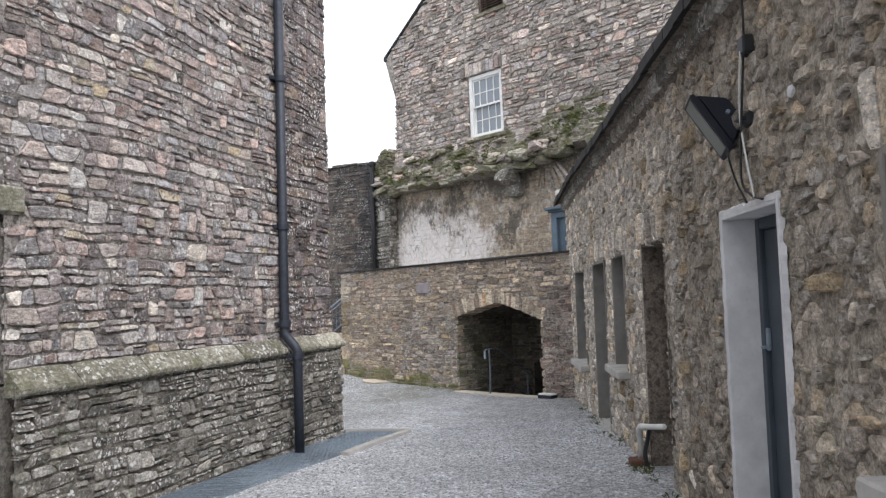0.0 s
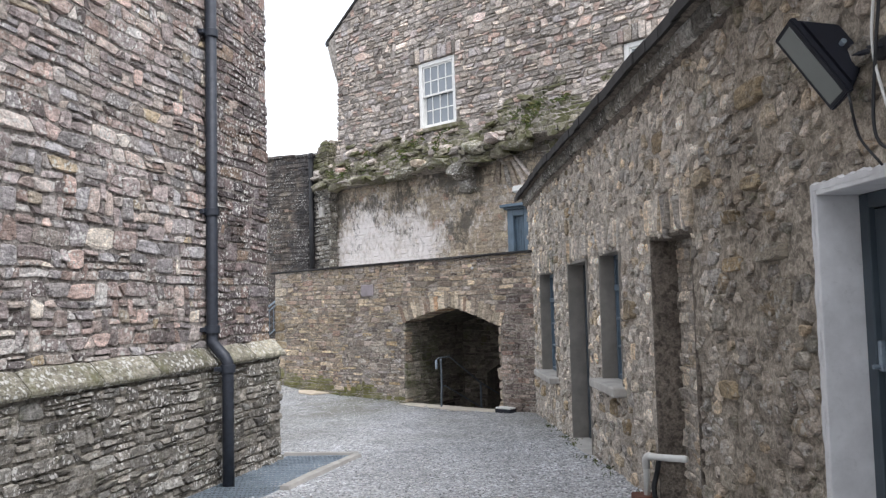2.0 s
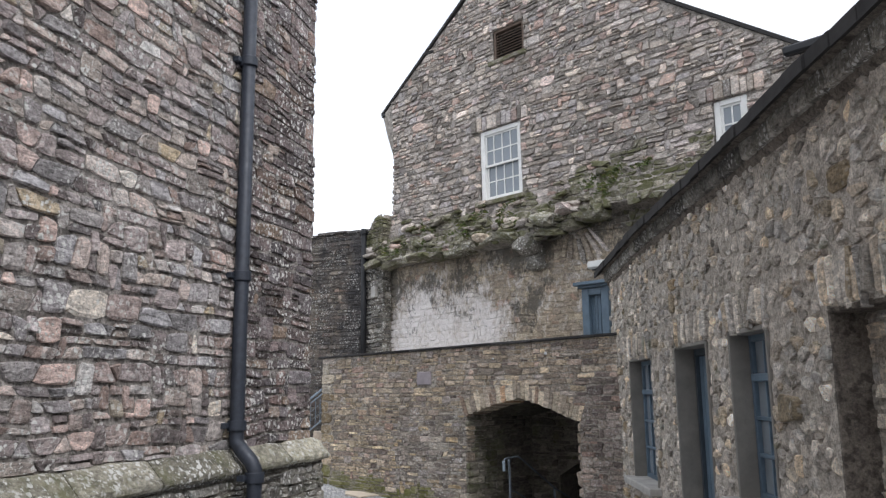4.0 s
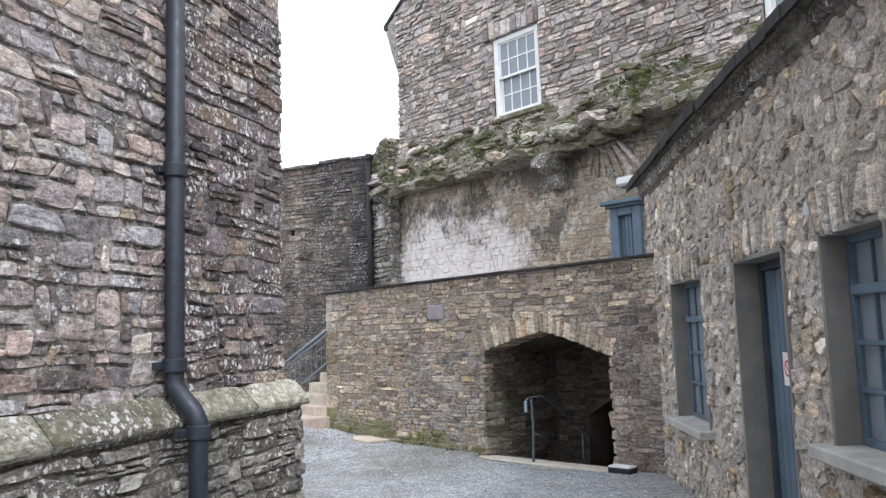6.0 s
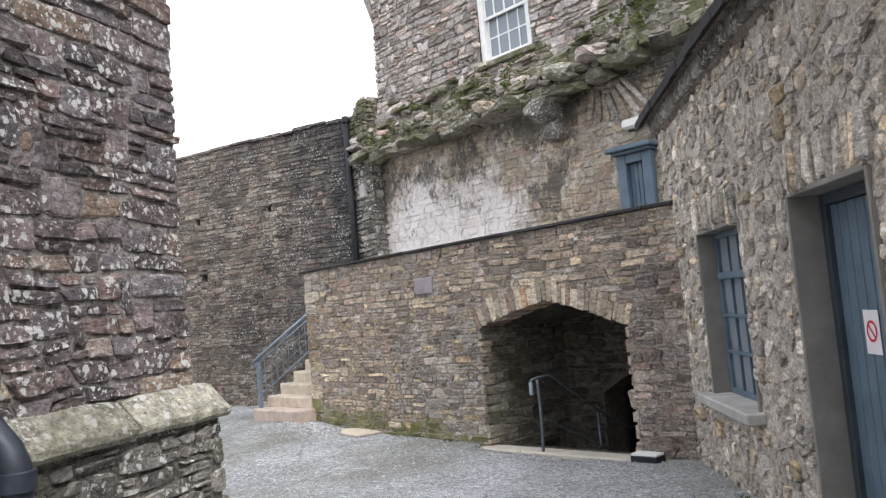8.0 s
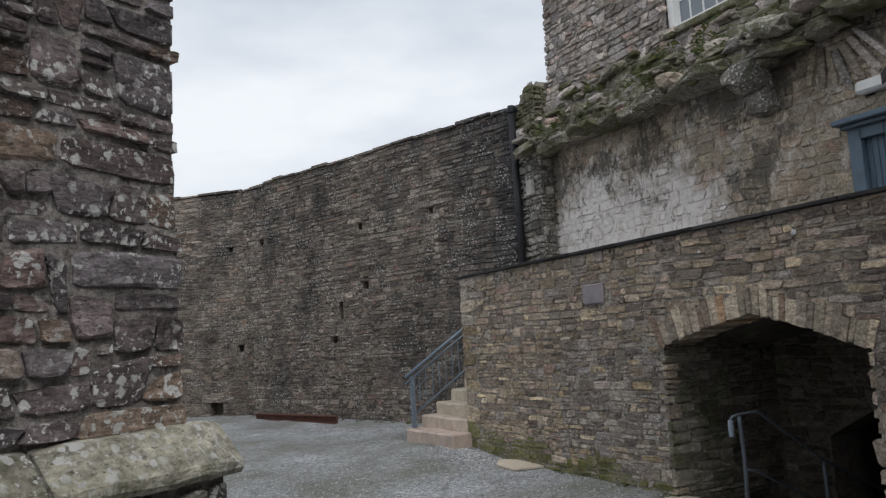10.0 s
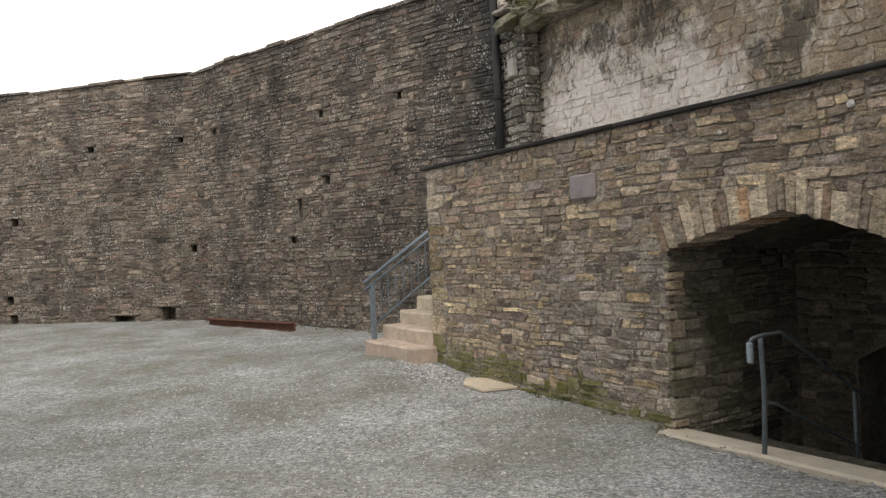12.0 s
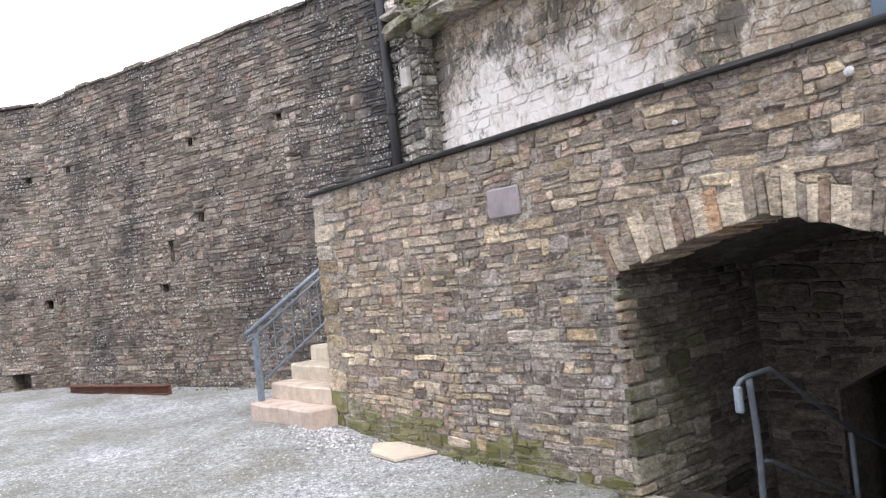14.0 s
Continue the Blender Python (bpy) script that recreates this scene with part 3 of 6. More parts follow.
def stone_body(poly, proud, lift, r, root=0.025):
    """One rough stone on an outline: root in the mortar, rounded shoulder, uneven face. Gives (u, d, z) rows and faces."""
    n = len(poly)
    us, zs = [p for p, q in poly], [q for p, q in poly]
    cu, cz = sum(us) / n, sum(zs) / n
    hw, hh = max(0.012, (max(us) - min(us)) / 2), max(0.008, (max(zs) - min(zs)) / 2)
    tu, tz = r.uniform(-0.3, 0.3), r.uniform(-0.35, 0.35)
    vs = [(p, lift - root, q) for p, q in poly]
    e1, e2 = min(0.2, 0.003 / hh), r.uniform(0.10, 0.26)
    w2 = e2 * min(1.0, 1.6 * hh / hw)
    for p, q in poly:
        g = r.uniform(0.5, 1.2)
        vs.append((cu + (p - cu) * (1 - 0.5 * e1 * g), lift + proud * r.uniform(0.55, 0.8), cz + (q - cz) * (1 - e1 * g)))
    for p, q in poly:
        g = r.uniform(0.7, 1.3)
        x, y = (p - cu) / hw, (q - cz) / hh
        vs.append((cu + (p - cu) * (1 - w2 * g), lift + proud * (1 + tu * x + tz * y + r.uniform(-0.12, 0.12)), cz + (q - cz) * (1 - e2 * g)))
    vs.append((cu + r.uniform(-0.3, 0.3) * hw, lift + proud * r.uniform(0.9, 1.12), cz + r.uniform(-0.25, 0.25) * hh))
    fs = [(a * n + i, a * n + (i + 1) % n, (a + 1) * n + (i + 1) % n, (a + 1) * n + i) for a in (0, 1) for i in range(n)]
    fs += [(2 * n + i, 2 * n + (i + 1) % n, 3 * n) for i in range(n)]
    return vs, fs, cu, cz


def masonry(face, outlines, materials, wall, proud, wave, near, r, corner=None):
    """Lays stones on a face: those of the near stretch as stones of their own under the wall, the rest as one mesh for each material. Stones past the corner reach deep."""
    picked = 0
    bulk = {}
    for poly in outlines:
        cu, cz = sum(p for p, q in poly) / len(poly), sum(q for p, q in poly) / len(poly)
        root = 0.025
        if corner is not None and min(p for p, q in poly) < corner:
            root = 0.22
        vs, fs, cu, cz = stone_body(poly, proud * r.uniform(0.5, 1.5), wave(cu, cz), r, root)
        mat = materials(cu, cz)
        if face.flip:
            fs = [f[::-1] for f in fs]
        if near(cu, cz) and picked < 300:
            picked += 1
            o = face.at(cu, 0, cz)
            ob = link_mesh("stone", face.many(vs) - np.array(o), fs, mat, wall)
            ob.matrix_world = Matrix.Translation(o)
        else:
            _, av, af = bulk.setdefault(mat.name, (mat, [], []))
            base = len(av)
            av.extend(vs)
            af.extend(tuple(base + i for i in f) for f in fs)
    for mat, av, af in bulk.values():
        ob = link_mesh("rubble_stones", face.many(av), af, mat, wall)
        tagged(ob, kind="stuff")


def breaks(lo, hi, cuts, step):
    edges = sorted({lo, hi, *[c for c in cuts if lo < c < hi]})
    out = [lo]
    for a, b in zip(edges, edges[1:]):
        n = max(1, int(round((b - a) / step)))
        out += [a + (b - a) * k / n for k in range(1, n + 1)]
    return out


def wall_body(name, face, u0, u1, z0, z1, thick, holes, material, wave, step=0.16, label="", top=None, front=0.0):
    """A thick wall with real openings: a bedding face that waves a little, and the solid behind it. holes: u0, u1, z0, z1."""
    cu = [c for h in holes for c in h[:2]]
    cz = [c for h in holes for c in h[2:]]
    inside = lambda u, z: any(a < u < b and c < z < e for a, b, c, e in holes)  # noqa: E731
    us, zs = breaks(u0, u1, cu, step), breaks(z0, z1, cz, step)
    vs, fs, index = [], [], {}

    def vert(i, j):
        if (i, j) not in index:
            index[i, j] = len(vs)
            zz = zs[j] if top is None else min(zs[j], top(us[i]))
            vs.append(face.at(us[i], wave(us[i], zz), zz))
        return index[i, j]

    for i in range(len(us) - 1):
        for j in range(len(zs) - 1):
            mu = (us[i] + us[i + 1]) / 2
            if inside(mu, (zs[j] + zs[j + 1]) / 2) or (top and zs[j] >= max(top(us[i]), top(us[i + 1]))):
                continue
            q = (vert(i, j), vert(i + 1, j), vert(i + 1, j + 1), vert(i, j + 1))
            fs.append(q if not face.flip else q[::-1])
    back = front - 0.045
    us2 = breaks(u0, u1, cu, 100 if top is None else 0.4)
    zs2 = breaks(z0, z1, cz, 100)
    for a, b in zip(us2, us2[1:]):
        for c, e in zip(zs2, zs2[1:]):
            if inside((a + b) / 2, (c + e) / 2):
                continue
            base = len(vs)
            ea, eb = (e, e) if top is None else (min(e, top(a)), min(e, top(b)))
            if min(ea, eb) <= c:
                continue
            vs += [face.at(a, -thick, c), face.at(b, -thick, c), face.at(b, -thick, eb), face.at(a, -thick, ea), face.at(a, back, c), face.at(b, back, c), face.at(b, back, eb), face.at(a, back, ea)]
            qs = [(0, 3, 2, 1), (4, 5, 6, 7), (0, 1, 5, 4), (1, 2, 6, 5), (2, 3, 7, 6), (3, 0, 4, 7)]
            fs += [tuple(base + k for k in (q if not face.flip else q[::-1])) for q in qs]
    ob = link_mesh(name, vs, fs, material)
    return tagged(ob, label, "wall", kind="structure")


def rougher(wave, amp, freq, seed):
    """Lumpy mortar over a wall's own wave, in which the stones lie half buried."""
    def f(u, z):
        p = Vector((u * freq, z * freq * 1.5, seed))
        return wave(u, z) + amp * (noise.noise(p) + 0.6 * noise.noise(p * 2.3))
    return f


def waver(amp, freq, seed):
    return lambda u, z: amp * (noise.noise(Vector((u * freq, z * freq, seed))) + 0.5 * noise.noise(Vector((u * freq * 2.7, z * freq * 2.7, seed + 9))))


# ---- ground ----
def build_ground():
    xs = sorted({*[-400, -150, -60, -35], *np.arange(-24, 6.01, 0.3).round(3).tolist(), *np.arange(-1.2, 1.4, 0.1).round(3).tolist(), *[12, 40, 150, 400]})
    ys = sorted({*[-400, -150, -60, -20], *np.arange(-6, 27.01, 0.3).round(3).tolist(), *np.arange(14.0, 16.6, 0.1).round(3).tolist(), *[40, 90, 200, 400]})
    vs, fs = [], []
    for y in ys:
        for x in xs:
            q = Vector((x, y, 0)) - FP.o
            u, d = q.dot(FP.u), q.dot(FP.n)
            z = ground_z(x, y) - (6.0 if 3.6 < u < 5.94 and -9 < d < 0.02 else 0.0) - (0.035 if 3.55 < u < 5.9 and 0 < d < 0.2 else 0.0)
            vs.append((x, y, z))
    n = len(xs)
    for j in range(len(ys) - 1):
        for i in range(n - 1):
            fs.append((j * n + i, j * n + i + 1, (j + 1) * n + i + 1, (j + 1) * n + i))
    ob = link_mesh("ground", vs, fs, GRAVEL)
    for p in ob.data.polygons:
        p.use_smooth = True
    return tagged(ob, "grey gravel yard with worn damp patches", "ground", kind="structure")


ground = build_ground()


def build_chips():
    """Loose gravel lying on the ground."""
    r = random.Random(3)
    vs, fs = [], []
    base = [(1, 0, 0), (-1, 0, 0), (0, 1, 0), (0, -1, 0), (0, 0, 1), (0, 0, -0.6)]
    tri = [(0, 2, 4), (2, 1, 4), (1, 3, 4), (3, 0, 4), (2, 0, 5), (1, 2, 5), (3, 1, 5), (0, 3, 5)]
    spots = []
    for _ in range(26000):
        y = 3.5 + 14 * r.random() ** 1.25
        x = r.uniform(-2.6 + 0.0 * y, 1.4) if y < 10.3 else r.uniform(-6.5, 1.3)
        spots.append((x, y))
    for _ in range(700):
        p = FP.at(r.gauss(0.35, 0.28), 0.14 + abs(r.gauss(0, 0.22)), 0)
        spots.append((p.x, p.y))
    for n_spot, (x, y) in enumerate(spots):
        q = Vector((x, y, 0)) - FP.o
        if q.dot(FP.n) < 0.08 and q.dot(FP.u) > -1.4:
            continue
        q = Vector((x, y, 0)) - FL.o
        if (q.dot(FL.n) < 0.1 and q.dot(FL.u) > -0.1) or (0 < q.dot(FL.n) < 0.62 and q.dot(FL.u) > -0.2 and q.dot(FL.u) < 4):
            continue
        s = r.uniform(0.006, 0.015) if len(spots) - 700 > n_spot else r.uniform(0.010, 0.023)
        a = r.uniform(0, math.tau)
        c, n = math.cos(a), math.sin(a)
        z = ground_z(x, y) + s * 0.2
        b = len(vs)
        for px, py, pz in base:
            px, py, pz = px * s * r.uniform(0.7, 1.3), py * s * r.uniform(0.6, 1.0), pz * s * r.uniform(0.5, 0.8)
            vs.append((x + px * c - py * n, y + px * n + py * c, z + pz))
        fs += [tuple(b + k for k in t) for t in tri]
    ob = link_mesh("loose_gravel", vs, fs, CHIPS)
    return tagged(ob, "loose grey gravel chips scattered over the yard", "gravel", kind="stuff")


build_chips()

# ---- tall house beside the lane ----
LW = waver(0.018, 0.8, 1.0)
L_DOOR = (4.86, 5.9, -0.3, 2.08)
wall_left = wall_body("wall_left", FL, 0, 6.5, 0.95, 6.6, 6.0, [(4.86, 5.9, 0.9, 2.08)], MORTAR_L, rougher(LW, 0.011, 8.0, 2.0), step=0.05, label="tall rubble stone house wall of brown and grey stones")
plinth = wall_body("wall_left_plinth", FL, -0.1, 6.5, -0.5, 0.93, 6.0, [(4.86, 5.9, -0.6, 1.0)], MORTAR_LP, rougher(lambda u, z: 0.085 + LW(u, z), 0.010, 8.0, 3.0), step=0.05, front=0.05, label="dark rubble plinth of the tall house, joint shade in its mortar")
# unseen stretch, carried on to keep sky light off the lane
wall_left_rear = wall_body("wall_left_rear", FL, 6.5, 16, -0.5, 6.6, 6.0, [], MORTAR_L, LW, step=0.5, label="plain unseen rear stretch of the tall house wall")
# the house's end walls
END = Face(-2.012, 10.14, -0.971, 0.239, 0.239, 0.971)
wall_left_end = wall_body("wall_left_end", END, 0.02, 6, -0.5, 6.6, 0.4, [], MORTAR_L, waver(0.01, 0.8, 4.0), step=0.4, label="rubble stone end wall of the tall house")


def moulding():
    """Chamfered coping blocks on the plinth."""
    r = random.Random(11)
    u = -0.15
    while u < 4.84:
        w = min(r.uniform(0.45, 0.95), 4.86 - u)
        if 4.86 - (u + w) < 0.2:
            w = 4.86 - u
        bm = bmesh.new()
        prof = [(0.0, 0.86), (0.135, 0.865), (0.15, 0.885), (0.15, 0.915), (0.035, 1.035), (-0.01, 1.045), (-0.01, 0.86)]
        n = 7
        rows = []
        for k in range(n + 1):
            uu = u + 0.006 + (w - 0.012) * k / n
            end = 0.01 if k in (0, n) else 0.0
            rows.append([bm.verts.new(FL.at(uu, d + LW(uu, 0.9) - end * (d > 0.02) + 0.008 * noise.noise(Vector((uu * 6, d * 9, 5 + z))), z + 0.008 * noise.noise(Vector((uu * 5, d * 7, z * 3))) - end * (z > 0.9))) for d, z in prof])
        for a, b in zip(rows, rows[1:]):
            for k in range(len(prof) - 1):
                bm.faces.new((a[k], a[k + 1], b[k + 1], b[k]))
        bm.faces.new(rows[0])
        bm.faces.new(rows[-1][::-1])
        bmesh.ops.recalc_face_normals(bm, faces=bm.faces[:])
        part("coping_stone", bm, STONE_K, plinth)
        u += w


moulding()


def down_pipe(name, face, u, d, bottom, top, radius, label, offset=None, collars=(), metal=IRON):
    """Cast-iron downpipe with collars and, where it meets the plinth, a swan neck."""
    t = thing(name, label, "downpipe")
    if offset:
        zk, uo, do = offset
        pts = [face.at(u, d, top), face.at(u, d, zk + 0.13), face.at(u, d, zk + 0.06), face.at(u - uo * 0.2, d + do * 0.3, zk), face.at(u - uo * 0.8, d + do * 0.8, zk - 0.075), face.at(u - uo, d + do, zk - 0.13), face.at(u - uo, d + do, zk - 0.22), face.at(u - uo, d + do, bottom)]
    else:
        pts = [face.at(u, d, top), face.at(u, d, bottom)]
    part("pipe", tube(pts, radius, 12), metal, t, smooth=True)
    for uu, dd, z in collars:
        c = tube([face.at(uu, dd, z - 0.035), face.at(uu, dd, z - 0.03), face.at(uu, dd, z + 0.03), face.at(uu, dd, z + 0.035)], radius * 1.28, 12)
        part("collar", c, metal, t, smooth=True)
        part("lug", box(uu - radius * 1.9, uu + radius * 1.9, dd - radius * 1.6, dd - radius * 0.5, z - 0.02, z + 0.02, face, 0.004), metal, t)
    return t


down_pipe("downpipe", FL, 1.28, 0.08, -0.28, 6.5, 0.052, "blue-black cast-iron downpipe with collars on the rubble wall", (1.03, 0.0, 0.15),
          [(1.28, 0.08, z) for z in (1.2, 2.26, 3.91, 5.56)] + [(1.28, 0.23, 0.85)])


def left_door():
    t = thing("door_1", "blue-grey door under a pale stone lintel, shut", "door", kind="structure")
    part("frame", box(4.87, 4.97, -0.16, -0.05, -0.2, 2.07, FL, 0.006), BLUE, t)
    part("frame", box(5.79, 5.89, -0.16, -0.05, -0.2, 2.07, FL, 0.006), BLUE, t)
    part("leaf", box(4.97, 5.79, -0.14, -0.09, -0.2, 2.07, FL, 0.004), BLUE_D, t)
    part("lintel", box(4.7, 6.05, -0.2, 0.035, 2.085, 2.28, FL, 0.02), STONE_K, t, "pale stone lintel")


left_door()


def grating():
    """Steel drain grating along the plinth, with its pale kerb."""
    t = thing("drain_grating", "blue-grey galvanised steel grating over a drain beside the plinth", "grating")
    a0, a1 = Vector((-2.72, 6.6, 0)), Vector((-1.86, 10.42, 0))
    b0, b1 = Vector((-2.19, 6.6, 0)), Vector((-1.17, 10.42, 0))
    zf = lambda p: Vector((p.x, p.y, ground_z(p.x, p.y) + 0.012))  # noqa: E731
    vs, fs = [], []

    def bar(p, q, half, h):
        t_ = (q - p).normalized()
        s = Vector((-t_.y, t_.x, 0)) * half
        b = len(vs)
        for v in (p - s, p + s, q + s, q - s):
            vs.append(v)
        for v in (p - s, p + s, q + s, q - s):
            vs.append(v - Vector((0, 0, h)))
        fs.extend([(b, b + 1, b + 2, b + 3), (b, b + 4, b + 5, b + 1), (b + 1, b + 5, b + 6, b + 2), (b + 2, b + 6, b + 7, b + 3), (b + 3, b + 7, b + 4, b)])

    n = 16
    for k in range(n + 1):
        f = k / n
        bar(zf(a0.lerp(b0, f)), zf(a1.lerp(b1, f)), 0.0042, 0.03)
    m = 40
    for k in range(m + 1):
        f = k / m
        bar(zf(a0.lerp(a1, f)), zf(b0.lerp(b1, f)), 0.006, 0.028)
    ob = link_mesh("grating_mesh", vs, fs, GALV, t)
    tagged(ob, kind="stuff")
    # black sheet close under the bars paints the drain's dark depth
    pit = [zf(p) - Vector((0, 0, 0.0085)) for p in (a0, b0, b1, a1)]
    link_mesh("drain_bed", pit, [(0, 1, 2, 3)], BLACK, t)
    for p, q in ((b1 + Vector((0.06, 0.02, 0)), a1 + Vector((-0.05, 0.03, 0))), (b0.lerp(b1, 0.55), b1 + Vector((0.02, -0.02, 0)))):
        d = (q - p).normalized()
        s = Vector((d.y, -d.x, 0))
        bm = bmesh.new()
        steps = 8
        rows = []
        for k in range(steps + 1):
            c = zf(p.lerp(q, k / steps))
            j = 0.012 * noise.noise(c * 3)
            rows.append([bm.verts.new(c + s * w + Vector((0, 0, z))) for w, z in ((0.012, -0.05), (0.012, 0.025), (0.09 + j, 0.022), (0.11 + j, -0.05))])
        for r0, r1 in zip(rows, rows[1:]):
            for k in range(3):
                bm.faces.new((r0[k], r0[k + 1], r1[k + 1], r1[k]))
        bm.faces.new(rows[0])
        bm.faces.new(rows[-1])
        bmesh.ops.recalc_face_normals(bm, faces=bm.faces[:])
        part("kerb", bm, SILL, t, "pale concrete edging")


grating()

# ---- low outhouse ----
RW0, RW1 = waver(0.022, 1.1, 21.0), waver(0.012, 6.0, 25.0)
RW = lambda u, z: RW0(u, z) + RW1(u, z)  # noqa: E731
Y0 = 14.46
R_W1, R_D, R_W2, R_N, R_WD = (Y0 - 13.32, Y0 - 12.10, 0.36, 1.77), (Y0 - 11.12, Y0 - 10.07, -0.6, 1.81), (Y0 - 9.47, Y0 - 8.69, 0.60, 1.83), (Y0 - 7.76, Y0 - 6.84, -0.6, 1.84), (Y0 - 5.2, Y0 - 4.28, -0.6, 1.85)
R_W5 = (Y0 - 3.28, Y0 - 2.45, 0.72, 1.90)
R_HOLES = [R_W1, R_D, R_W2, R_N, R_WD, R_W5]
wall_right = wall_body("wall_right", FR, 0, R_N[1], -0.6, 3.02, 0.5, [R_W1, R_D, R_W2, R_N], MORTAR_R, rougher(RW, 0.018, 9.0, 8.0), step=0.04, label="low outhouse wall of tan rubble with thick lime mortar")
wall_right_lane = wall_body("wall_right_lane", FR, R_N[1], 19.5, -0.6, 3.02, 0.5, [R_WD, R_W5], MORTAR_RB, rougher(RW, 0.018, 9.0, 8.0), step=0.04, label="outhouse wall of bare brown rubble beside the lane")


def reveal(t, hole, depth, material, base, rim=0.0):
    """Rendered sides and head of an opening, as three slabs."""
    a, b, c, e = hole
    part("jamb", box(a - 0.012, a + 0.022, -depth, 0.016 + rim, base, e, FR, 0.004), material, t)
    part("jamb", box(b - 0.022, b + 0.012, -depth, 0.016 + rim, base, e, FR, 0.004), material, t)
    part("head", box(a + 0.022, b - 0.022, -depth, 0.016 + rim, e - 0.022, e + 0.012, FR, 0.004), material, t)


def barred_window(name, hole, cols, rows, label, sill_z, dep):
    """Blue casement with a transom and a barred lower light, deep in a rendered opening."""
    a, b, c, e = hole
    t = thing(name, label, "window", "windows", kind="structure")
    reveal(t, hole, 0.3, CEMENT, c - 0.05)
    # black sheet stands in for the dark room behind the casement
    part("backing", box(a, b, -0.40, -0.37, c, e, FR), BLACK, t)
    a2, b2 = a + 0.022, b - 0.022
    for x0, x1, z0, z1 in ((a2, a2 + 0.05, c, e - 0.022), (b2 - 0.05, b2, c, e - 0.022), (a2 + 0.05, b2 - 0.05, c, c + 0.06), (a2 + 0.05, b2 - 0.05, e - 0.07, e - 0.022)):
        part("frame", box(x0, x1, dep - 0.03, dep + 0.03, z0, z1, FR, 0.005), BLUE, t)
    mid = c + (e - c) * 0.70
    part("transom", box(a2 + 0.05, b2 - 0.05, dep - 0.03, dep + 0.05, mid, mid + 0.06, FR, 0.008), BLUE, t)
    i0, i1 = a2 + 0.05, b2 - 0.05
    for k in range(1, cols):
        u = i0 + (i1 - i0) * k / cols
        part("glazing_bar", box(u - 0.014, u + 0.014, dep - 0.02, dep + 0.022, c + 0.06, mid, FR, 0.005), BLUE, t)
        part("glazing_bar", box(u - 0.012, u + 0.012, dep - 0.02, dep + 0.018, mid + 0.06, e - 0.07, FR, 0.004), BLUE, t)
    for k in range(1, rows):
        z = c + 0.06 + (mid - c - 0.06) * k / rows
        part("glazing_bar", box(i0, i1, dep - 0.018, dep + 0.03, z - 0.014, z + 0.014, FR, 0.005), BLUE, t)
    for k in range(cols):
        u0, u1 = i0 + (i1 - i0) * k / cols, i0 + (i1 - i0) * (k + 1) / cols
        for j in range(rows):
            z0, z1 = c + 0.06 + (mid - c - 0.06) * j / rows, c + 0.06 + (mid - c - 0.06) * (j + 1) / rows
            part("pane", box(u0, u1, dep - 0.008, dep - 0.003, z0, z1, FR), GLASS, t)
        part("pane", box(u0, u1, dep - 0.008, dep - 0.003, mid + 0.06, e - 0.07, FR), GLASS, t)
    bm = box(a - 0.10, b + 0.07, -0.3, 0.13, sill_z - 0.085, sill_z, FR, 0.012)
    part("sill", bm, SILL, t, "weathered concrete sill")
    return t


barred_window("window_1", R_W1, 4, 3, "slate-blue barred casement in a grey rendered opening", 0.375, -0.16)
barred_window("window_2", R_W2, 3, 3, "slate-blue barred casement in a deep rendered opening", 0.615, -0.16)
barred_window("window_5", R_W5, 3, 3, "slate-blue barred casement in a rendered opening near the lane", 0.74, -0.16)


def boarded_door():
    a, b, c, e = R_D
    t = thing("door_2", "slate-blue boarded door, shut, in a grey rendered opening", "door", kind="structure")
    reveal(t, R_D, 0.42, CEMENT, -0.4)
    dep = -0.20
    part("frame", box(a + 0.022, a + 0.085, dep - 0.05, dep + 0.03, -0.24, e - 0.022, FR, 0.005), BLUE_D, t)
    part("frame", box(b - 0.085, b - 0.022, dep - 0.05, dep + 0.03, -0.24, e - 0.022, FR, 0.005), BLUE_D, t)
    part("frame", box(a + 0.085, b - 0.085, dep - 0.05, dep + 0.03, e - 0.09, e - 0.022, FR, 0.005), BLUE_D, t)
    n = 8
    for k in range(n):
        u0, u1 = a + 0.09 + (b - a - 0.18) * k / n, a + 0.09 + (b - a - 0.18) * (k + 1) / n
        part("board", box(u0 + 0.002, u1 - 0.002, dep - 0.05, dep, -0.22, e - 0.093, FR, 0.006), BLUE, t)
    part("threshold", box(a - 0.02, b + 0.02, -0.42, 0.07, -0.36, -0.235, FR, 0.012), SILL, t, "worn pale stone threshold")
    s = thing("warning_sign", "small white sign with a red ring on the blue door", "sign")
    su = a + 0.36
    part("plate", box(su, su + 0.17, dep + 0.004, dep + 0.008, 0.86, 1.10, FR), PINK, s)
    bm = bmesh.new()
    for k in range(24):
        p, q = k * math.tau / 24, (k + 1) * math.tau / 24
        bm.faces.new([bm.verts.new(FR.at(su + 0.085 + rr * math.cos(w), dep + 0.0105, 0.985 + rr * math.sin(w))) for rr, w in ((0.045, p), (0.06, p), (0.06, q), (0.045, q))])
    part("ring", bm, RED, s)
    bm = bmesh.new()
    bm.faces.new([bm.verts.new(FR.at(su + 0.085 + x, dep + 0.0105, 0.985 + z)) for x, z in ((-0.04, 0.03), (-0.03, 0.04), (0.04, -0.03), (0.03, -0.04))])
    part("slash", bm, RED, s)


boarded_door()


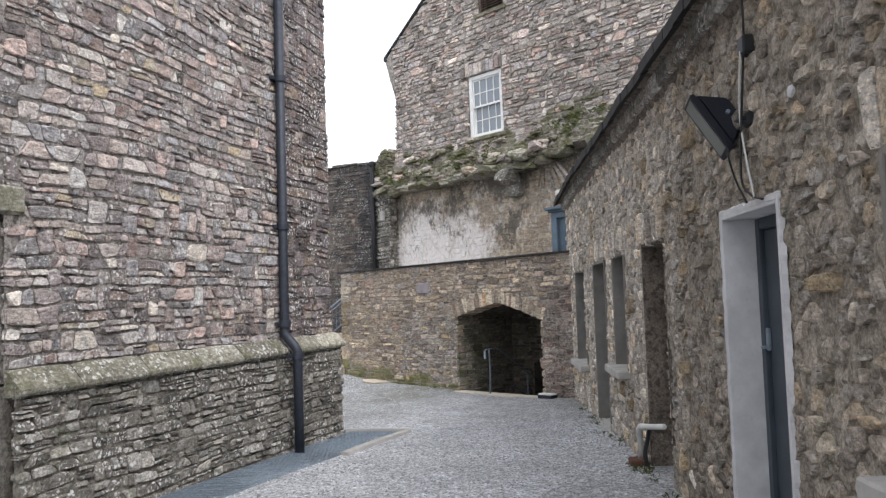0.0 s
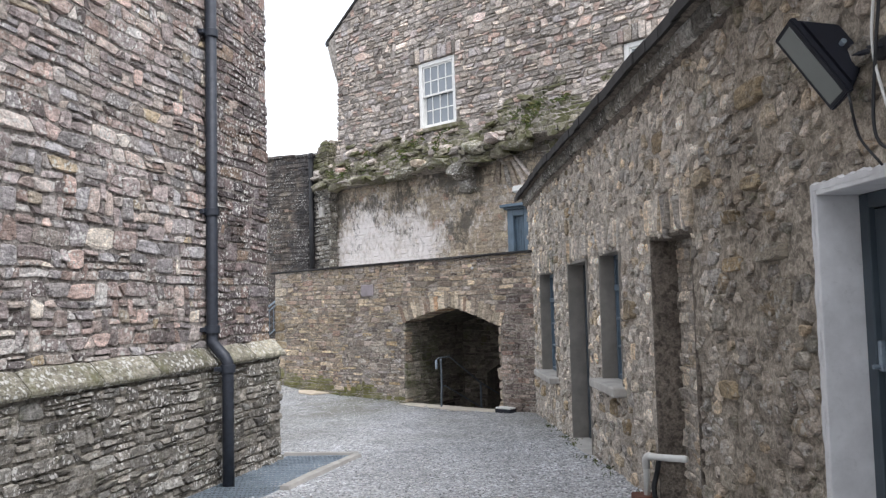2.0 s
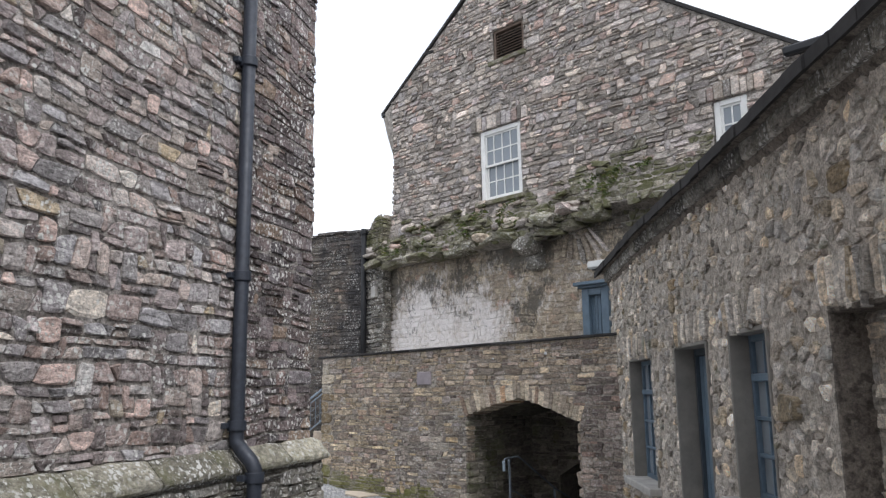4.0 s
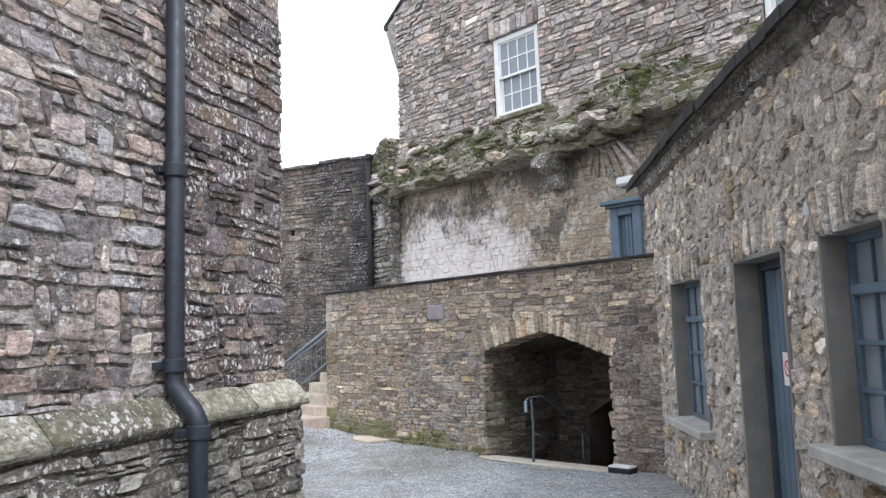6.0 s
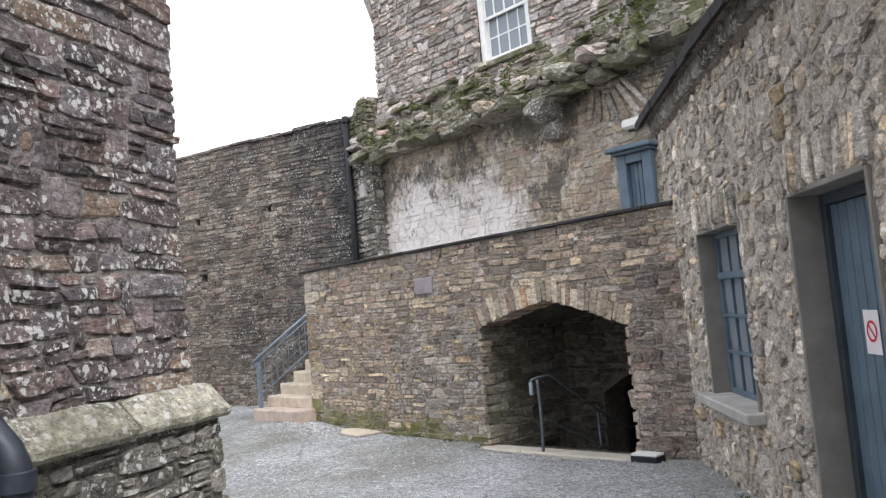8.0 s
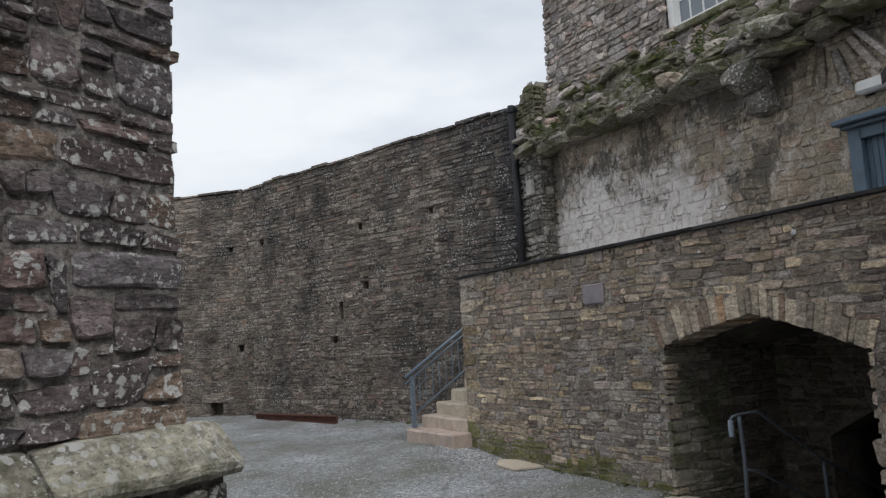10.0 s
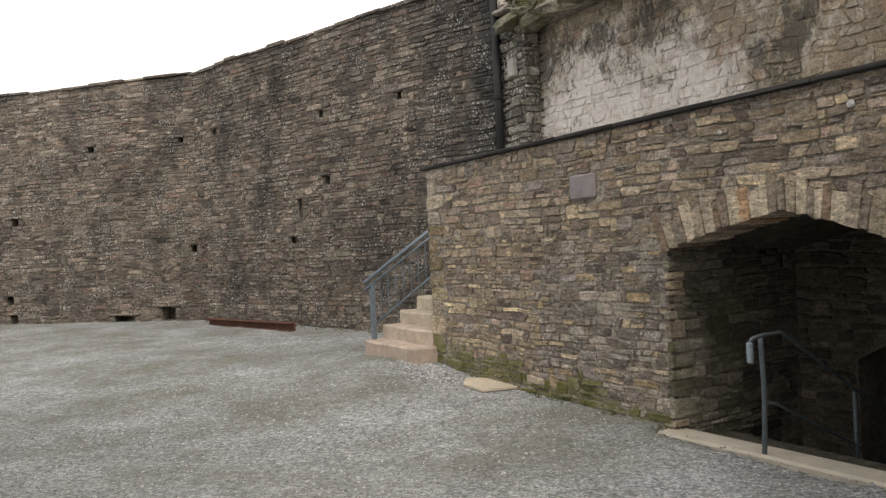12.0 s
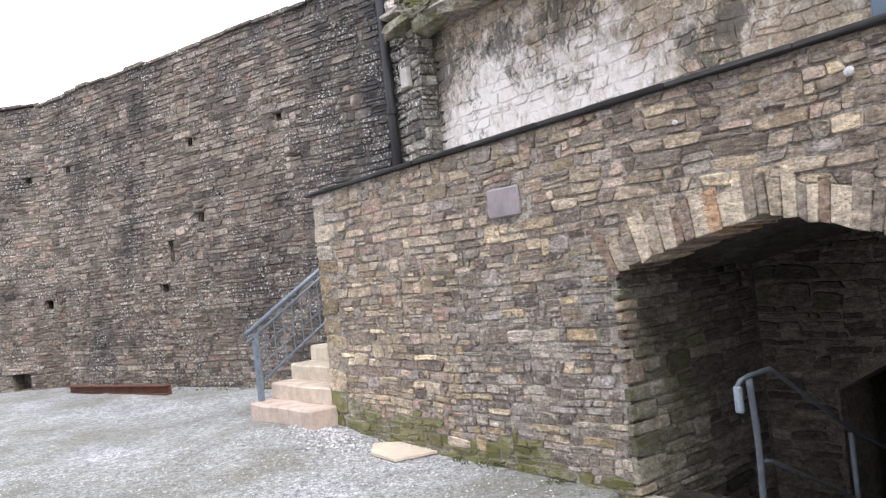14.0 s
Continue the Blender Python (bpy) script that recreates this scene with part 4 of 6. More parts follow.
def steel_door():
    a, b, c, e = R_WD
    t = thing("door_3", "dark blue-grey flush steel door in a white plastered opening", "door", kind="structure")
    reveal(t, R_WD, 0.3, PLASTER, -0.3, 0.004)

    def lip(u0, u1, z0, z1, upright):
        """Uneven smear of plaster round the opening."""
        bm = bmesh.new()
        n = 70
        rows = []
        for k in range(n + 1):
            f = k / n
            ragged = 0.8 + 0.3 * noise.noise(Vector((f * 23, u0 * 7, z0 * 3))) + 0.2 * noise.noise(Vector((f * 61, u0 * 7, z0 * 3)))
            if upright:
                z = z0 + (z1 - z0) * f
                pts = [(u0, -0.03, z), (u0, 0.022, z), (u0 + (u1 - u0) * ragged * 0.7, 0.024, z), (u0 + (u1 - u0) * ragged, 0.0, z)]
            else:
                u = u0 + (u1 - u0) * f
                pts = [(u, -0.03, z0), (u, 0.022, z0), (u, 0.024, z0 + (z1 - z0) * ragged * 0.7), (u, 0.0, z0 + (z1 - z0) * ragged)]
            rows.append([bm.verts.new(FR.at(x, d + 0.006 * noise.noise(Vector((x * 14, zz * 14, 2))), zz)) for x, d, zz in pts])
        for p, q in zip(rows, rows[1:]):
            for k in range(3):
                bm.faces.new((p[k], p[k + 1], q[k + 1], q[k]))
        bmesh.ops.recalc_face_normals(bm, faces=bm.faces[:])
        part("plaster_lip", bm, PLASTER, t)

    lip(a + 0.0, a - 0.035, -0.25, e + 0.02, True)
    lip(b - 0.0, b + 0.05, -0.25, e + 0.03, True)
    lip(a - 0.02, b + 0.06, e, e + 0.045, False)
    dep = -0.2
    part("frame", box(a + 0.022, a + 0.09, dep - 0.06, dep + 0.03, -0.1, e - 0.022, FR, 0.005), BLUE_D, t)
    part("frame", box(b - 0.09, b - 0.022, dep - 0.06, dep + 0.03, -0.1, e - 0.022, FR, 0.005), BLUE_D, t)
    part("frame", box(a + 0.09, b - 0.09, dep - 0.06, dep + 0.03, e - 0.09, e - 0.022, FR, 0.005), BLUE_D, t)
    part("leaf", box(a + 0.094, b - 0.094, dep - 0.05, dep + 0.004, -0.1, e - 0.094, FR, 0.003), BLUE_D, t)
    lock = part("latch", box(a + 0.10, a + 0.125, dep + 0.004, dep + 0.03, 1.06, 1.19, FR, 0.005), GALV, t, "steel latch")
    part("knob", tube([FR.at(a + 0.112, dep + 0.03, 1.08), FR.at(a + 0.112, dep + 0.06, 1.08)], 0.01), GALV, lock)
    s = thing("no_entry_sign", "white and red sign fixed to the dark steel door", "sign")
    z0, z1, u0 = 1.13, 1.26, a + 0.385
    part("plate", box(u0, u0 + 0.34, dep + 0.005, dep + 0.009, z0, z1, FR), PINK, s)
    part("red_panel", box(u0 + 0.105, u0 + 0.335, dep + 0.0095, dep + 0.011, z0 + 0.008, z1 - 0.008, FR), RED, s)
    bm = bmesh.new()
    for k in range(24):
        p, q = k * math.tau / 24, (k + 1) * math.tau / 24
        bm.faces.new([bm.verts.new(FR.at(u0 + 0.052 + rr * math.cos(w), dep + 0.011, 1.195 + rr * math.sin(w))) for rr, w in ((0.03, p), (0.042, p), (0.042, q), (0.03, q))])
    bm.faces.new([bm.verts.new(FR.at(u0 + 0.052 + x, dep + 0.011, 1.195 + z)) for x, z in ((-0.027, 0.02), (-0.02, 0.027), (0.027, -0.02), (0.02, -0.027))])
    part("ring", bm, RED, s)
    for word, zz in (("No", 1.212), ("smoking", 1.152)):
        cu = bpy.data.curves.new("word", "FONT")
        cu.body, cu.size, cu.align_x = word, 0.052, "CENTER"
        ob = new("word", cu)
        me = bpy.data.meshes.new_from_object(ob)
        bpy.data.objects.remove(ob)
        me.materials.append(PINK)
        w = new("word", me)
        m = Matrix((FR.u, Vector((0, 0, 1)), FR.n)).transposed().to_4x4()
        m.translation = FR.at(u0 + 0.22, dep + 0.0125, zz)
        w.matrix_world = m
        w.parent = s


steel_door()
# the blocked doorway's fill
niche = wall_body("wall_niche", FR, R_N[0] - 0.02, R_N[1] + 0.02, -0.6, 1.86, 0.2, [], MORTAR_R, lambda u, z: -0.22 + 0.5 * RW(u, z), label="blocked doorway filled with tan rubble", front=-0.22)


def niche_sides():
    """Dark brown sides and head of the blocked doorway."""
    a, b, c, e = R_N
    part("jamb", box(a - 0.012, a + 0.02, -0.24, 0.004, -0.4, e, FR, 0.006), MORTAR_E, niche, "dark brown jamb")
    part("jamb", box(b - 0.02, b + 0.012, -0.24, 0.004, -0.4, e, FR, 0.006), MORTAR_E, niche, "dark brown jamb")
    part("head", box(a + 0.02, b - 0.02, -0.24, 0.004, e - 0.02, e + 0.012, FR, 0.006), MORTAR_E, niche, "dark brown head")


niche_sides()


def outhouse_roof():
    """Slates on a sagging eave, over a rendered cove."""
    t = thing("outhouse_roof", "dark slate roof with a low sagging eave", "roof", kind="structure")
    sag = lambda u: 3.13 - 0.085 * max(0.0, 1 - u / 2.6) ** 1.5 + 0.012 * noise.noise(Vector((u * 0.9, 2, 1)))  # noqa: E731
    us = [-0.12 + 0.4 * k for k in range(51)]
    bm = bmesh.new()
    rows = []
    prof = [(0.004, -0.20), (0.03, -0.17), (0.045, -0.03), (0.17, 0.0), (-0.3, 0.19), (-0.3, -0.20)]
    for u in us:
        rows.append([bm.verts.new(FR.at(max(u, 0.0), d + 0.01 * noise.noise(Vector((u * 3, d * 8, z * 9))), sag(u) + z)) for d, z in prof])
    for a, b in zip(rows, rows[1:]):
        for k in range(len(prof) - 1):
            bm.faces.new((a[k], a[k + 1], b[k + 1], b[k]))
    bm.faces.new(rows[0])
    bmesh.ops.recalc_face_normals(bm, faces=bm.faces[:])
    # the bed's brown is darkened to paint the shade under the slates
    part("eave_bed", bm, MORTAR_E, t, "dark mortar bed under the slates")
    u, r = 0.0, random.Random(61)
    while u < 13.0:
        w = r.uniform(0.17, 0.30)
        h0, h1 = sag(u), sag(u + w)
        bm = bmesh.new()
        q = [bm.verts.new(FR.at(uu + r.uniform(-0.004, 0.004), d + r.uniform(-0.008, 0.008), z)) for uu, hz in ((u + 0.008, h0), (u + w - 0.008, h1)) for d, z in ((-0.05, hz - 0.15), (-0.05, hz - 0.015), (0.085, hz - 0.015), (0.075, hz - 0.14))]
        fs = [bm.faces.new([q[i] for i in f]) for f in ((0, 1, 2, 3), (4, 7, 6, 5), (0, 4, 5, 1), (1, 5, 6, 2), (2, 6, 7, 3), (3, 7, 4, 0))]
        bmesh.ops.recalc_face_normals(bm, faces=fs)
        bmesh.ops.bevel(bm, geom=bm.edges[:], offset=0.012, segments=1, affect="EDGES")
        part("eave_block", bm, STONE_LP, t)
        u += w
    bm = bmesh.new()
    for row in range(12):
        d0 = 0.20 - row * 0.24
        off = 0.14 if row % 2 else 0.0
        u = -0.14 + off
        while u < 19.5:
            w = 0.28
            z0, z1 = sag(u) + (0.17 - d0) * 0.6, sag(u + w) + (0.17 - d0) * 0.6
            j = rng.uniform(-0.012, 0.012)
            up = 0.045 + rng.uniform(0, 0.008)
            box_v = []
            for uu, zz in ((u + 0.004, z0), (u + w - 0.004, z1)):
                for d, z in ((d0 + j, zz + up - 0.085), (d0 + j, zz + up), (d0 - 0.42, zz + up + 0.20), (d0 - 0.42, zz + up + 0.17)):
                    box_v.append(bm.verts.new(FR.at(uu, d, z)))
            for q in ((0, 1, 2, 3), (4, 7, 6, 5), (0, 4, 5, 1), (1, 5, 6, 2), (2, 6, 7, 3), (3, 7, 4, 0)):
                bm.faces.new([box_v[k] for k in q])
            u += w
    bmesh.ops.recalc_face_normals(bm, faces=bm.faces[:])
    ob = part("slates", bm, SLATE, t)
    tagged(ob, kind="stuff")
    part("roof_bed", box(0.0, 19.5, -3.0, -0.3, 2.9, 3.0, FR), MORTAR_R, t)


outhouse_roof()
wall_body("wall_right_end", Face(1.314, 14.46, 1, 0.0165, 0, 1), 0.0, 3.0, -0.6, 3.0, 0.3, [], MORTAR_R, waver(0.01, 1, 2), step=0.5, label="rubble end wall of the low outhouse")

# ---- terrace wall with the archway ----
PW = waver(0.012, 0.9, 33.0)
A0, A1, AX = 3.72, 5.82, 4.76


def arch(u):
    """Underside of the archway."""
    if u <= AX:
        t = (u - A0) / (AX - A0)
        return 1.05 + 0.26 * t + 0.05 * t * (1 - t)
    t = (u - AX) / (A1 - AX)
    return 1.31 - 0.33 * t + 0.10 * t * (1 - t)


par_top = lambda u: 2.055 + 0.085 * u / 6.5  # noqa: E731
wall_terrace = wall_body("wall_terrace", FP, 0, 6.52, -0.7, 2.2, 0.45, [(A0, A1, -0.8, 1.62)], MORTAR_P, rougher(PW, 0.007, 8.0, 4.0), step=0.06, label="terrace wall of thin tan slate rubble with a pointed archway", top=par_top)


def spandrel(face, a0, a1, curve, top, wave, depth, material, wall):
    """The wall over an arched opening, down to the arch's curve."""
    vs, fs = [], []
    n = 28
    for k in range(n + 1):
        u = a0 + (a1 - a0) * k / n
        z = curve(u)
        vs += [face.at(u, wave(u, z), z), face.at(u, wave(u, top), top), face.at(u, -depth, top), face.at(u, -depth, z)]
    for k in range(n):
        a, b = 4 * k, 4 * k + 4
        fs += [(a, b, b + 1, a + 1), (a + 2, b + 2, b + 3, a + 3), (a + 3, b + 3, b, a)]
    return link_mesh("arch_backing", vs, fs, material, wall)


def voussoirs(face, a0, a1, ax, curve, wave, n, high, fan, depth, material, wall, seed):
    """A ring of wedge stones over an arch."""
    r = random.Random(seed)
    cuts = [0.0]
    for _ in range(n):
        cuts.append(cuts[-1] + r.uniform(0.65, 1.35))
    cuts = [a0 - 0.04 + (a1 - a0 + 0.06) * c / cuts[-1] for c in cuts]
    for u0, u1 in zip(cuts, cuts[1:]):
        um = (u0 + u1) / 2
        z = curve(min(max(um, a0), a1))
        slope = (curve(min(um + 0.02, a1)) - curve(max(um - 0.02, a0))) / 0.04
        lean = max(-0.8, min(0.8, (um - ax) * fan)) + r.uniform(-0.05, 0.05)
        h = r.uniform(*high)
        p = r.uniform(0.010, 0.024)
        bm = bmesh.new()
        q = []
        for d in (-depth, p):
            for x, zz in ((-1, 0), (1, 0), (1, 1), (-1, 1)):
                hw = (u1 - u0) / 2 - 0.001
                uu = um + x * hw * (1 + 0.12 * zz) + lean * h * zz + r.uniform(-0.006, 0.006)
                q.append(bm.verts.new(face.at(uu, d + wave(uu, z), z + slope * x * hw - 0.012 + zz * h + r.uniform(-0.014, 0.014))))
        fs = [bm.faces.new([q[i] for i in f]) for f in ((0, 3, 2, 1), (4, 5, 6, 7), (0, 1, 5, 4), (1, 2, 6, 5), (2, 3, 7, 6), (3, 0, 4, 7))]
        bmesh.ops.recalc_face_normals(bm, faces=fs)
        bmesh.ops.bevel(bm, geom=bm.edges[:], offset=0.005, segments=1, affect="EDGES")
        part("voussoir", bm, material, wall)


spandrel(FP, A0, A1, arch, 1.62, PW, 0.45, MORTAR_P, wall_terrace)
voussoirs(FP, A0, A1, AX, arch, PW, 29, (0.17, 0.29), 0.32, 0.44, STONE_V, wall_terrace, 5)


def copings():
    r = random.Random(9)
    u = -0.06
    while u < 6.5:
        w = min(r.uniform(0.4, 0.8), 6.52 - u)
        if w < 0.1:
            break
        z0, z1 = par_top(max(u, 0)), par_top(u + w)
        bm = bmesh.new()
        q = [bm.verts.new(FP.at(uu, d + r.uniform(-0.012, 0.012), z + hh)) for uu, z in ((u + 0.003, z0), (u + w - 0.003, z1)) for d in (-0.5, 0.06) for hh in (0.0, 0.035)]
        fs = [bm.faces.new([q[i] for i in f]) for f in ((0, 1, 3, 2), (4, 6, 7, 5), (0, 4, 5, 1), (2, 3, 7, 6), (0, 2, 6, 4), (1, 5, 7, 3))]
        bmesh.ops.recalc_face_normals(bm, faces=fs)
        bmesh.ops.bevel(bm, geom=bm.edges[:], offset=0.006, segments=1, affect="EDGES")
        part("coping_slate", bm, SLATE, wall_terrace)
        u += w


copings()


def terrace():
    bm = box(0.0, 7.6, -4.6, -0.45, 1.42, 1.5, FP)
    t = tagged(part("terrace_floor", bm, SILL, None), "stone terrace floor behind the parapet", "floor", kind="structure")
    bm = box(0.0, 0.35, -2.9, -0.45, -0.7, 1.41, FP)
    tagged(part("terrace_side_wall", bm, MORTAR_P, None), "rubble side wall under the terrace", "wall", kind="structure")


terrace()


def tunnel():
    t = thing("passage", "dark rubble-walled stepped passage behind the archway", "passage", kind="structure")
    D1, D2 = -1.65, -7.0
    # vault, front chamber
    vs, fs = [], []
    n, m = 24, 10
    for j in range(m + 1):
        d = -0.45 + (D1 + 0.45) * j / m
        for k in range(n + 1):
            u = A0 - 0.02 + (A1 - A0 + 0.04) * k / n
            z = arch(min(max(u, A0), A1)) + 0.05 + 0.04 * noise.noise(Vector((u * 3, d * 3, 1))) - 0.14 * j / m
            vs.append(FP.at(u, d, z))
    for j in range(m):
        for k in range(n):
            a = j * (n + 1) + k
            fs.append((a, a + n + 1, a + n + 2, a + 1))
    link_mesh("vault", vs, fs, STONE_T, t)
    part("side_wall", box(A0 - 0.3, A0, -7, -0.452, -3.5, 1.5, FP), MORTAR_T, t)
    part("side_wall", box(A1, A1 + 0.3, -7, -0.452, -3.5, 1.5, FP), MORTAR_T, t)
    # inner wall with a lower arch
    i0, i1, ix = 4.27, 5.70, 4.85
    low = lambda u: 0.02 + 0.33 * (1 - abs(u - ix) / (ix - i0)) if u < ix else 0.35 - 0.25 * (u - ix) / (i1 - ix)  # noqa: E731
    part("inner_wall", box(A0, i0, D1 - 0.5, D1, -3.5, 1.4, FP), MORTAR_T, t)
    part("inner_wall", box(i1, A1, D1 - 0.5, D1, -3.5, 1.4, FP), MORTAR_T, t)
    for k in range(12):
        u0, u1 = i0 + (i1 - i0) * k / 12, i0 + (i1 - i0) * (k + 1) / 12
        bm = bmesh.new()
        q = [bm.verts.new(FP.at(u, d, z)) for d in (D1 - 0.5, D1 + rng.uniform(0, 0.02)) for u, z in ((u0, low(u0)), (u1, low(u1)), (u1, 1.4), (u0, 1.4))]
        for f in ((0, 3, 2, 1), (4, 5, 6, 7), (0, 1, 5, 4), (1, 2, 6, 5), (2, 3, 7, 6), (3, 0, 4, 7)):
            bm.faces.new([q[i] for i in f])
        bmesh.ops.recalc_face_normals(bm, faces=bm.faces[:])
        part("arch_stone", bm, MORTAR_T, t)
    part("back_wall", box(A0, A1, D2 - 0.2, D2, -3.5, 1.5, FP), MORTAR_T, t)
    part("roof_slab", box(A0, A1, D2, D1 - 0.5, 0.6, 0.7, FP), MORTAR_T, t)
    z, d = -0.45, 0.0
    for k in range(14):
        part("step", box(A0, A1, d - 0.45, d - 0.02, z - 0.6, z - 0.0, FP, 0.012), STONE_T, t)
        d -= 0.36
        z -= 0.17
    return t


passage = tunnel()


def archway_kerb():
    bm = bmesh.new()
    n = 12
    rows = []
    for k in range(n + 1):
        u = A0 - 0.06 + (A1 - A0 + 0.02) * k / n
        j = 0.01 * noise.noise(Vector((u * 4, 1, 1)))
        z = -0.40 + 0.012 * k / n
        rows.append([bm.verts.new(FP.at(u, d, zz)) for d, zz in ((-0.10, z - 0.2), (-0.10, z), (0.13 + j, z + 0.002), (0.15 + j, z - 0.015), (0.15 + j, z - 0.2))])
    for a, b in zip(rows, rows[1:]):
        for k in range(4):
            bm.faces.new((a[k], a[k + 1], b[k + 1], b[k]))
    bm.faces.new(rows[0])
    bm.faces.new(rows[-1])
    bmesh.ops.recalc_face_normals(bm, faces=bm.faces[:])
    tagged(part("threshold_kerb", bm, KERB, None), "pale concrete kerb across the archway's foot", "kerb")


archway_kerb()


def passage_rail():
    t = thing("passage_handrail", "galvanised handrail running down into the dark archway", "handrail")
    u = 4.62
    part("post", tube(smooth_line([FP.at(u - 0.01, 0.10, -0.44), FP.at(u + 0.005, 0.10, -0.2), FP.at(u + 0.012, 0.10, 0.1), FP.at(u, 0.10, 0.42)]), 0.018, 10), RAIL_D, t, smooth=True)
    part("post", tube([FP.at(u, -1.0, -1.0), FP.at(u, -1.0, -0.11)], 0.018, 10), RAIL_D, t, smooth=True)
    part("post", tube([FP.at(u, -2.1, -1.6), FP.at(u, -2.1, -0.62)], 0.018, 10), RAIL_D, t, smooth=True)
    top = [FP.at(u - 0.01, 0.20, 0.27), FP.at(u - 0.01, 0.205, 0.40), FP.at(u, 0.19, 0.425), FP.at(u, 0.10, 0.437), FP.at(u, -0.12, 0.44), FP.at(u, -0.2, 0.40), FP.at(u, -1.0, -0.09), FP.at(u, -2.1, -0.6), FP.at(u, -3.5, -1.25)]
    part("top_rail", tube(top, 0.0135, 10), RAIL_D, t, smooth=True)
    part("rail_end", box(u - 0.032, u + 0.012, 0.188, 0.222, 0.255, 0.40, FP, 0.008), GALV, t, "bright galvanised end cap")
    part("lower_rail", tube([FP.at(u, 0.10, -0.03), FP.at(u, -0.04, -0.06), FP.at(u, -1.0, -0.53), FP.at(u, -2.1, -1.05), FP.at(u, -3.5, -1.7)], 0.011, 8), RAIL_D, t, smooth=True)


passage_rail()


def steps_up():
    t = thing("terrace_steps", "pale sandstone steps climbing to the terrace", "steps", kind="structure")
    r = random.Random(2)
    for k in range(10):
        u1 = 0.08 if k == 0 else -0.01
        d1 = 0.30 - 0.27 * k
        z1 = -0.05 + 0.17 * k
        bm = bmesh.new()
        box_bm(bm, -1.3, u1, d1 - 0.42, d1, -0.5 if k == 0 else z1 - 0.19, z1, FP, 0.02)
        bmesh.ops.subdivide_edges(bm, edges=[e for e in bm.edges if e.calc_length() > 0.9], cuts=8)
        for v in bm.verts:
            v.co += Vector((0, 0, 0.014 * noise.noise(v.co * 3 + Vector((k, 0, 0))))) + FP.n * 0.022 * noise.noise(v.co * 3.6 + Vector((0, k, 0)))
        part("step", bm, STONE_S, t)


steps_up()


def steps_rail():
    t = thing("stair_railing", "blue-grey steel railing with thin bars beside the sandstone steps", "railing")
    u = -1.22
    sl = 0.17 / 0.27
    f = lambda d, h: FP.at(u, d, h + (0.25 - d) * sl)  # noqa: E731
    part("newel_post", box(u - 0.03, u + 0.03, 0.16, 0.22, -0.05, 0.70, FP, 0.005), RAIL_B, t)
    for h, rad in ((0.735, 0.026), (0.64, 0.016)):
        part("top_rail", tube([f(0.30, h), f(-1.9, h)], rad, 8), RAIL_B, t, smooth=True)
    part("bottom_rail", tube([f(0.2, 0.1), f(-1.9, 0.1)], 0.016, 8), RAIL_B, t, smooth=True)
    part("wall_rail", tube([FP.at(-0.1, -0.5, 1.1), FP.at(-0.1, -1.9, 2.0)], 0.02, 8), RAIL_B, t, smooth=True)
    for k in range(16):
        d = 0.07 - k * 0.12
        part("baluster", tube([f(d, 0.1), f(d, 0.64)], 0.007, 6), RAIL_B, t)
    for k in range(1, 3):
        part("mesh_wire", tube([f(0.19, 0.1 + 0.18 * k), f(-1.72, 0.1 + 0.18 * k)], 0.004, 6), RAIL_B, t)
    part("newel_post", box(u - 0.03, u + 0.03, -1.75, -1.69, 0.9, 2.0, FP, 0.005), RAIL_B, t)


steps_rail()


# ---- gabled house ----
GW0 = waver(0.03, 0.7, 50.0)
ledge_z = lambda u: 4.10 + 0.02 * math.sin(u * 2.2) + (0.13 * min(u - 4.2, 2.0) if u > 4.2 else 0)  # noqa: E731


def GW(u, z):
    """The upper wall swells out over the broken ledge."""
    f = (z - ledge_z(u)) / 0.95
    return GW0(u, z) + (0.40 * (1 - f) ** 1.3 * (1 + 0.35 * noise.noise(Vector((u * 2.1, z * 3, 4)))) if 0 <= f < 1 else 0.0)


def gable(u):
    return min(7.66 + 0.69 * (u + 0.04), 10.2 - 0.72 * (u - 3.65))


G_W1, G_W2, G_LV, G_BL = (2.92, 3.98, 5.04, 6.48), (7.83, 8.37, 4.4, 5.75), (3.33, 4.12, 7.84, 8.5), (5.34, 5.77, 1.2, 3.10)
wall_gable_low = wall_body("wall_gable_foot", FG, 0.28, 11.0, 1.0, 4.05, 0.6, [G_BL], STONE_W, rougher(lambda u, z: GW(u, z) + 0.007, 0.012, 7.0, 5.0), step=0.06, label="whitewashed rubble foot of the gabled house wall")
wall_gable = wall_body("wall_gable", FG, 0.28, 11.0, 4.05, 10.3, 0.6, [G_W1, G_W2, G_LV], MORTAR_G, rougher(GW, 0.014, 6.0, 5.0), step=0.08, label="gabled house wall of grey-brown rubble", top=gable)
wall_stub = wall_body("wall_stub", FG, -0.31, 0.20, 1.0, 5.3, 0.7, [], MORTAR_P, lambda u, z: 0.25 + GW0(u, z), step=0.12, front=0.25, label="ruined rubble wall stub at the house corner", top=lambda u: 4.9 + 0.35 * min(1.0, max(0.0, (u + 0.31) / 0.3)))
GSIDE = Face(*FG.at(0.28, 0, 0).xy, FG.n.x * -1, FG.n.y * -1, -FG.u.x, -FG.u.y)
wall_body("wall_gable_side", GSIDE, 0.02, 8, 1.0, 7.5, 0.4, [], MORTAR_G, waver(0.01, 1, 3), step=0.5, label="side wall of the gabled house")


